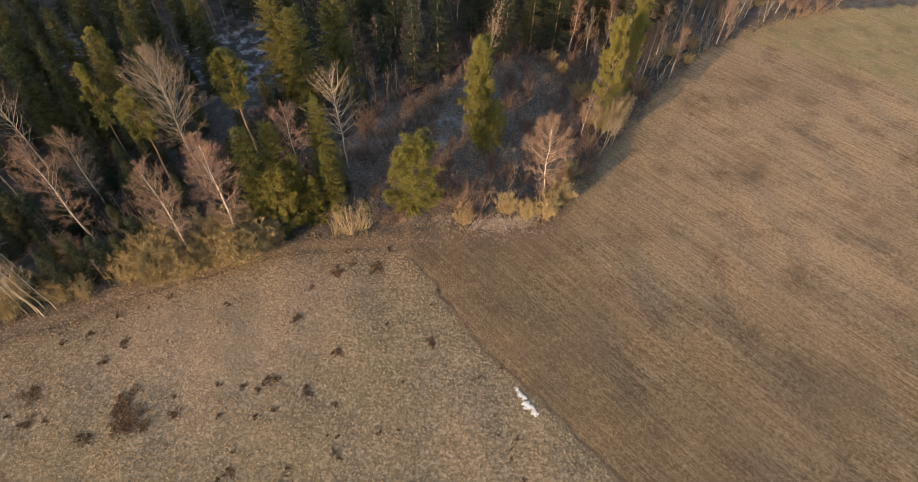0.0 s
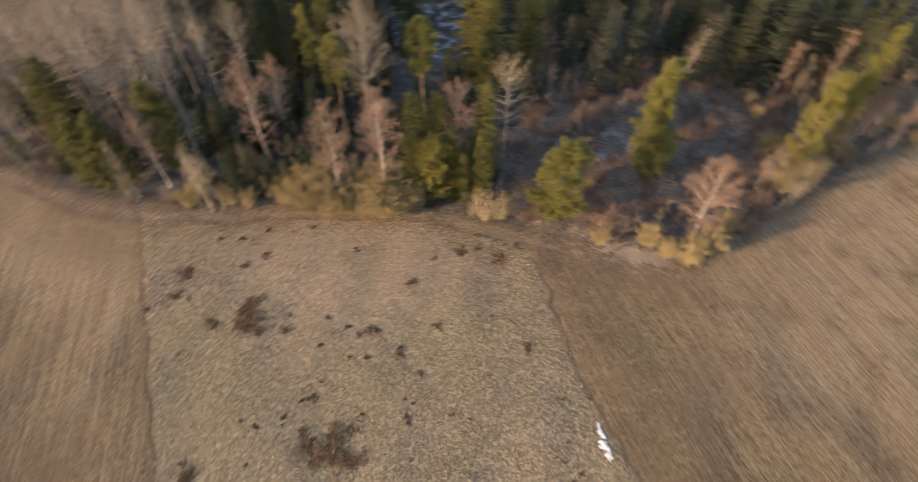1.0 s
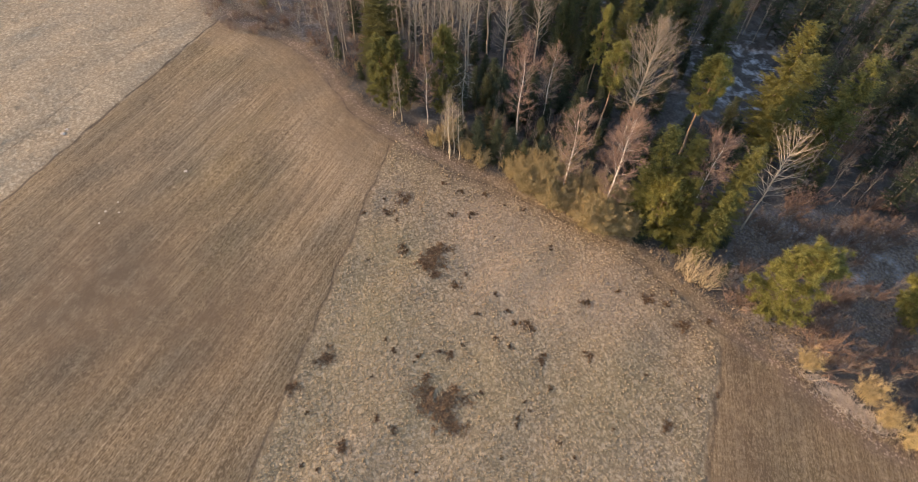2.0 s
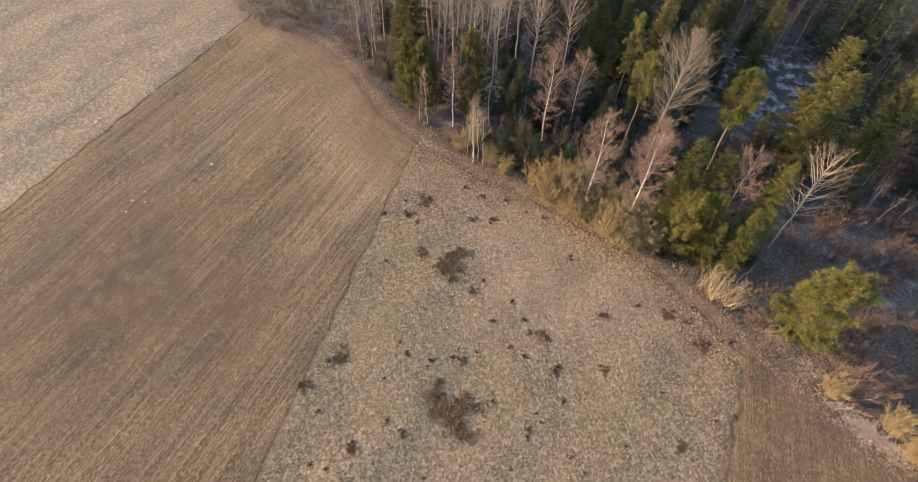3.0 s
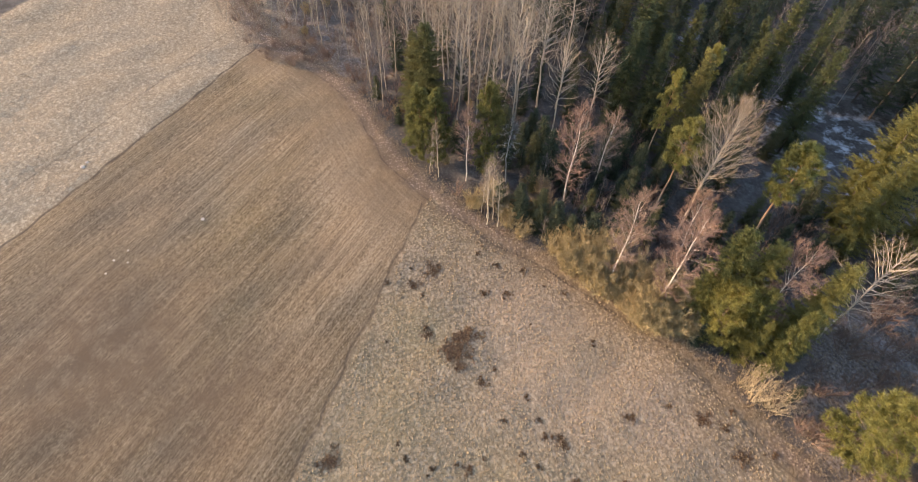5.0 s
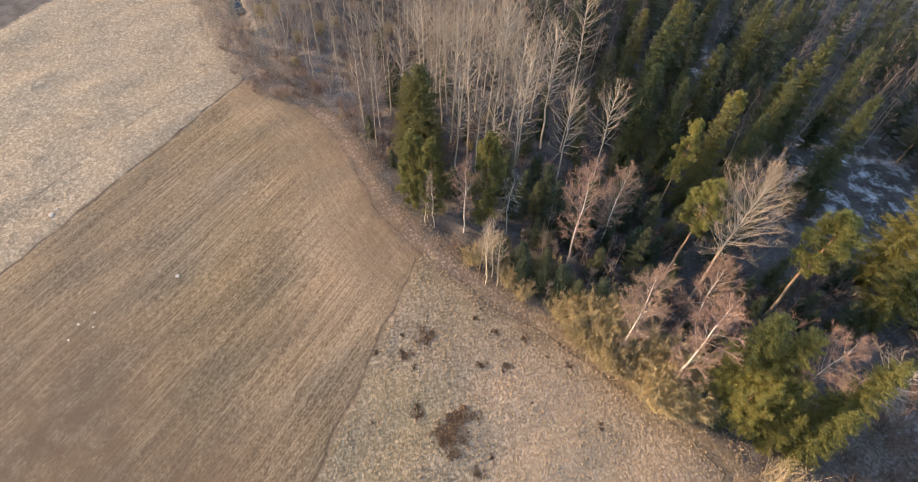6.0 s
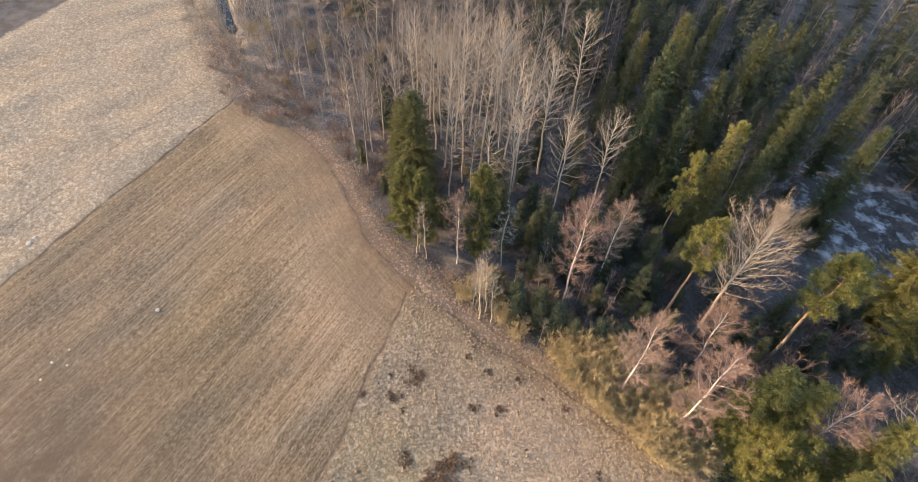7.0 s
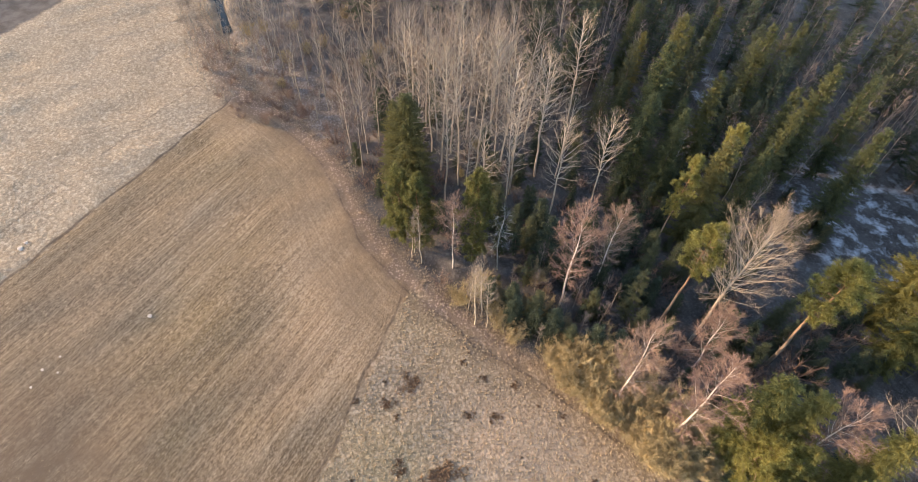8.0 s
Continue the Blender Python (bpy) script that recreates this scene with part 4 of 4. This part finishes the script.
# ---- grass ----
def grass(name, label, box, per_area, keep, tall, blades, mat, seed, lean=0.5, broad=0.05):
    """Loose tufts of dead grass over a stretch of the land, as one mesh."""
    rs = np.random.RandomState(seed)
    count = int((box[1] - box[0]) * (box[3] - box[2]) * per_area)
    x, y = rs.uniform(box[0], box[1], count), rs.uniform(box[2], box[3], count)
    ok = rs.uniform(0, 1, count) < keep(x, y)
    x, y = x[ok], y[ok]
    root = np.stack([x, y, height(x, y) - 0.03], 1)
    size = rs.uniform(tall[0], tall[1], len(x)) * (0.75 + 0.25 * waves(x, y, 5, seed + 1))
    soup = Soup()
    for k in range(blades):
        a = rs.uniform(0, 6.28, len(x))
        way = np.stack([np.cos(a) * lean, np.sin(a) * lean, rs.uniform(0.5, 1, len(x))], 1) * size[:, None] * rs.uniform(0.7, 1.2, (len(x), 1))
        side = np.stack([-np.sin(a), np.cos(a), 0 * a], 1) * broad * rs.uniform(0.7, 1.4, (len(x), 1))
        soup.blades(root + rs.normal(0, 0.05, root.shape) * np.array([1, 1, 0]), way, side)
    return tagged(new(name, soup.mesh(name, mat)), label, "grass", kind="stuff")


def in_meadow(x, y):
    return (past_line(x, y, *STRIP_LEFT) > 0.2) * (east_of_meadow(x, y) < -0.2) * (into_forest(x, y) < -2.5)


def tussocks(name, label, box, gap, keep, tall, blades, mat, seed):
    """Clumps of matted dead grass on a loose grid, as one mesh."""
    rs = np.random.RandomState(seed)
    x, y = [a.ravel() for a in np.meshgrid(np.arange(box[0], box[1], gap), np.arange(box[2], box[3], gap))]
    x, y = x + rs.normal(0, 0.3 * gap, len(x)), y + rs.normal(0, 0.3 * gap, len(x))
    ok = rs.uniform(0, 1, len(x)) < keep(x, y)
    x, y = x[ok], y[ok]
    root = np.stack([x, y, height(x, y) - 0.02], 1)
    size = rs.uniform(tall[0], tall[1], len(x)) * (0.8 + 0.3 * waves(x, y, 6, seed + 1))
    soup = Soup()
    for k in range(blades):
        a, out = rs.uniform(0, 6.28, len(x)), rs.uniform(0.15, 1.25, len(x))
        way = np.stack([np.cos(a) * out, np.sin(a) * out, rs.uniform(0.45, 1, len(x))], 1) * size[:, None]
        side = np.stack([-np.sin(a), np.cos(a), 0 * a], 1) * 0.055 * rs.uniform(0.6, 1.3, (len(x), 1))
        soup.blades(root + np.stack([np.cos(a), np.sin(a), 0 * a], 1) * 0.1 * gap, way, side)
    return tagged(new(name, soup.mesh(name, mat)), label, "grass", kind="stuff")


tussocks("meadow_grass", "matted tufts of unmown pale dry grass on the meadow", (-72, 24, -34, 57), 0.5, lambda x, y: in_meadow(x, y) * (0.86 + 0.14 * waves(x, y, 4, 30)), (0.11, 0.23), 13, GRASS_MEADOW, 100)
grass("field_stubble", "short mown brown stubble of the fields", (-125, 70, -34, 100), 1.6,
      lambda x, y: (1 - in_meadow(x, y)) * (into_forest(x, y) < -2) * (past_line(x, y, *DITCH) > 0.5) * 0.8, (0.10, 0.2), 3, GRASS_STUBBLE, 110, 0.8, 0.05)
grass("pale_grass", "pale dry uncut grass past the ditch", (-180, -94, -34, 26), 5.0, lambda x, y: (past_line(x, y, *DITCH) < -0.6) * (past_line(x, y, *PLOUGH) > 1) * (into_forest(x, y) < -0.5) * 0.9, (0.1, 0.22), 4, GRASS_EDGE, 120, 0.8, 0.06)
grass("edge_grass", "tall bleached grass along the forest edge", (-165, 100, 16, 140), 18.0, lambda x, y: np.exp(-((into_forest(x, y) - 0.6) / 1.6) ** 2) * 0.8, (0.22, 0.5), 4, GRASS_EDGE, 130, 0.8, 0.035)
grass("reed_bed", "flattened pale dead reeds at the field corner", (-1, 17, 57, 66), 40.0, lambda x, y: np.exp(-((x - 8.5) / 4.2) ** 2 - ((into_forest(x, y) - 1.5) / 1.1) ** 2), (0.35, 0.8), 4, REED, 150, 1.5, 0.045)
grass("clearing_grass", "brown dead grass and litter in the clearing", (-30, 50, 58, 125), 7.0, lambda x, y: in_clearing(x, y) * (into_forest(x, y) > 1.5) * 0.8, (0.2, 0.45), 4, GRASS_EDGE, 140, 0.8, 0.05)


# ---- dark weeds, old snow, stones ----
def weed_mesh(seed, radius, count):
    rs = np.random.RandomState(seed)
    heart = rs.normal(0, 0.52 * radius, (11, 2)) * np.array([1.25, 0.8])
    which = rs.randint(0, 11, count)
    spot = heart[which] + rs.normal(0, 1, (count, 2)) * (0.10 + 0.22 * rs.uniform(0, 1, 11)[which])[:, None] * radius
    root = np.stack([spot[:, 0], spot[:, 1], np.full(count, -0.05)], 1)
    soup = Soup()
    for k in range(4):
        way = np.stack([rs.normal(0, 0.22, count), rs.normal(0, 0.22, count), rs.uniform(0.10, 0.34, count)], 1)
        soup.blades(root + rs.normal(0, 0.06, root.shape) * np.array([1, 1, 0]), way, unit(np.cross(way, rs.normal(0, 1, (count, 3)))) * 0.085)
    return soup.mesh("weed_patch", WEED)


WEEDS = [(1.0, weed_mesh(s, 1.2, 170)) for s in (1, 2, 3)]


def weed(x, y, radius, label="patch of dark brown dead weeds standing in the meadow"):
    own, me = WEEDS[pick.randrange(3)]
    ob = tagged(new("weed_patch", me), label, "weeds", "dark weed patches")
    ob.matrix_basis = pose(x, y, float(height(np.array([x]), np.array([y]))[0]), 0, 0, pick.uniform(0, 360)) @ Matrix.Diagonal((radius, radius, 0.2 + 0.35 * min(1.2, radius), 1))


for x, y, r in ((-22.4, 12.3, 2.0), (-20.6, 14, 1.7), (-17.5, 13.6, 1.3), (-23.8, 13.4, 1.2), (-41.3, 24.9, 1.7), (-42.3, 26.2, 1.3), (-40.3, 23.8, 1.1), (-35.6, 25.8, 0.6), (-55.5, 28.3, 1.0), (-54.1, 24.1, 0.7),
                (-45.5, 22.5, 0.6), (-22.8, 40.4, 0.6), (-35.4, 3.8, 1.1), (-24.3, 30.7, 0.6), (-18.7, 28.8, 0.5), (-26.6, 18.8, 0.5), (-15.5, 35.1, 0.6), (-12.3, 50.2, 0.7),
                (-17.6, 49.6, 0.7), (-33.5, -2.1, 0.7), (-2.5, 36.8, 0.65), (-22.6, 0.7, 0.7), (-48, 33, 0.5), (-46, 36, 0.6)):
    weed(x, y, r)
for x, y, r in ((-46.6, 22.3, .4), (-29.6, 25.6, .3), (-31, 30, .3), (-23.7, 30.8, .55), (-25.5, 29.2, .35), (-19.3, 29.7, .35), (-17.9, 48.7, .45), (-15.6, 51.1, .5), (-11.6, 51.2, .5), (-10.2, 54, .4),
                (-24.9, 25.6, .3), (-22.7, 26.6, .3), (-14.8, 27.4, .3), (-9.1, 40.1, .25), (-23.8, 5.9, .35), (-21.3, 6.8, .4), (-51.5, 37.1, .4), (-48.8, 40.2, .45), (-54.7, 35.5, .35), (-56.3, 20.6, .35),
                (-51.6, 24.3, .3), (-21.5, 46.1, .35), (-27.6, 29.7, .35), (7.4, 33.6, .35), (-1.7, 46.3, .3)):
    weed(x, y, r, "small dark tuft of dead weeds in the meadow")
done = 0
while done < 55:
    x, y = pick.uniform(-66, 16), pick.uniform(-20, 54)
    if in_meadow(np.array([x]), np.array([y]))[0] and waves(np.array([x]), np.array([y]), 22, 61)[0] > pick.uniform(-0.6, 0.7):
        weed(x, y, pick.uniform(0.12, 0.3), "small dark tuft of dead weeds in the meadow")
        done += 1


def lump(name, pts, thick, mat, label, category, group, seed):
    """A low uneven mound round a short line of (x, y, radius)."""
    rs = np.random.RandomState(seed)
    bm = bmesh.new()
    for x, y, r in pts:
        made = bmesh.ops.create_icosphere(bm, subdivisions=2, radius=r)["verts"]
        z = float(height(np.array([x]), np.array([y]))[0])
        for v in made:
            k = 1 + rs.uniform(-0.16, 0.16)
            v.co = Vector((x + v.co.x * k, y + v.co.y * k, z + v.co.z * thick * k + thick * r * 0.3))
    me = bpy.data.meshes.new(name)
    bm.to_mesh(me)
    bm.free()
    me.materials.append(mat)
    return tagged(new(name, me), label, category, group)


rs = np.random.RandomState(5)
strip = []
for k in range(95):
    t = rs.uniform(0, 1)
    w = 0.14 if 0.3 < t < 0.45 or t > 0.86 else 0.2 + 0.3 * math.sin(math.pi * t)
    strip.append((9.25 + 2.8 * t + rs.normal(0, 0.55 * w) + 0.12 * math.sin(9 * t), 30.5 - 4.5 * t + rs.normal(0, 0.08), rs.uniform(0.2, 0.62) * w))
lump("snow_patch", strip, 0.3, SNOW, "last strip of old snow along the meadow boundary", "snow", "", 1)
for i, (x, y, r) in enumerate(((-81.2, -1.8, 0.3), (-102.4, -18, 0.42), (-103.4, -17.2, 0.3), (-78.5, -15.6, 0.2), (-77.2, -13.8, 0.15), (-79.6, -13.4, 0.15), (-76.4, -17, 0.17), (-20.4, 13.4, 0.16))):
    lump("stone", [(x, y, r), (x + r * 0.7, y + r * 0.3, r * 0.6)], 0.34, STONE, "pale weathered fieldstone lying in the field", "stone", "pale stones", 10 + i)
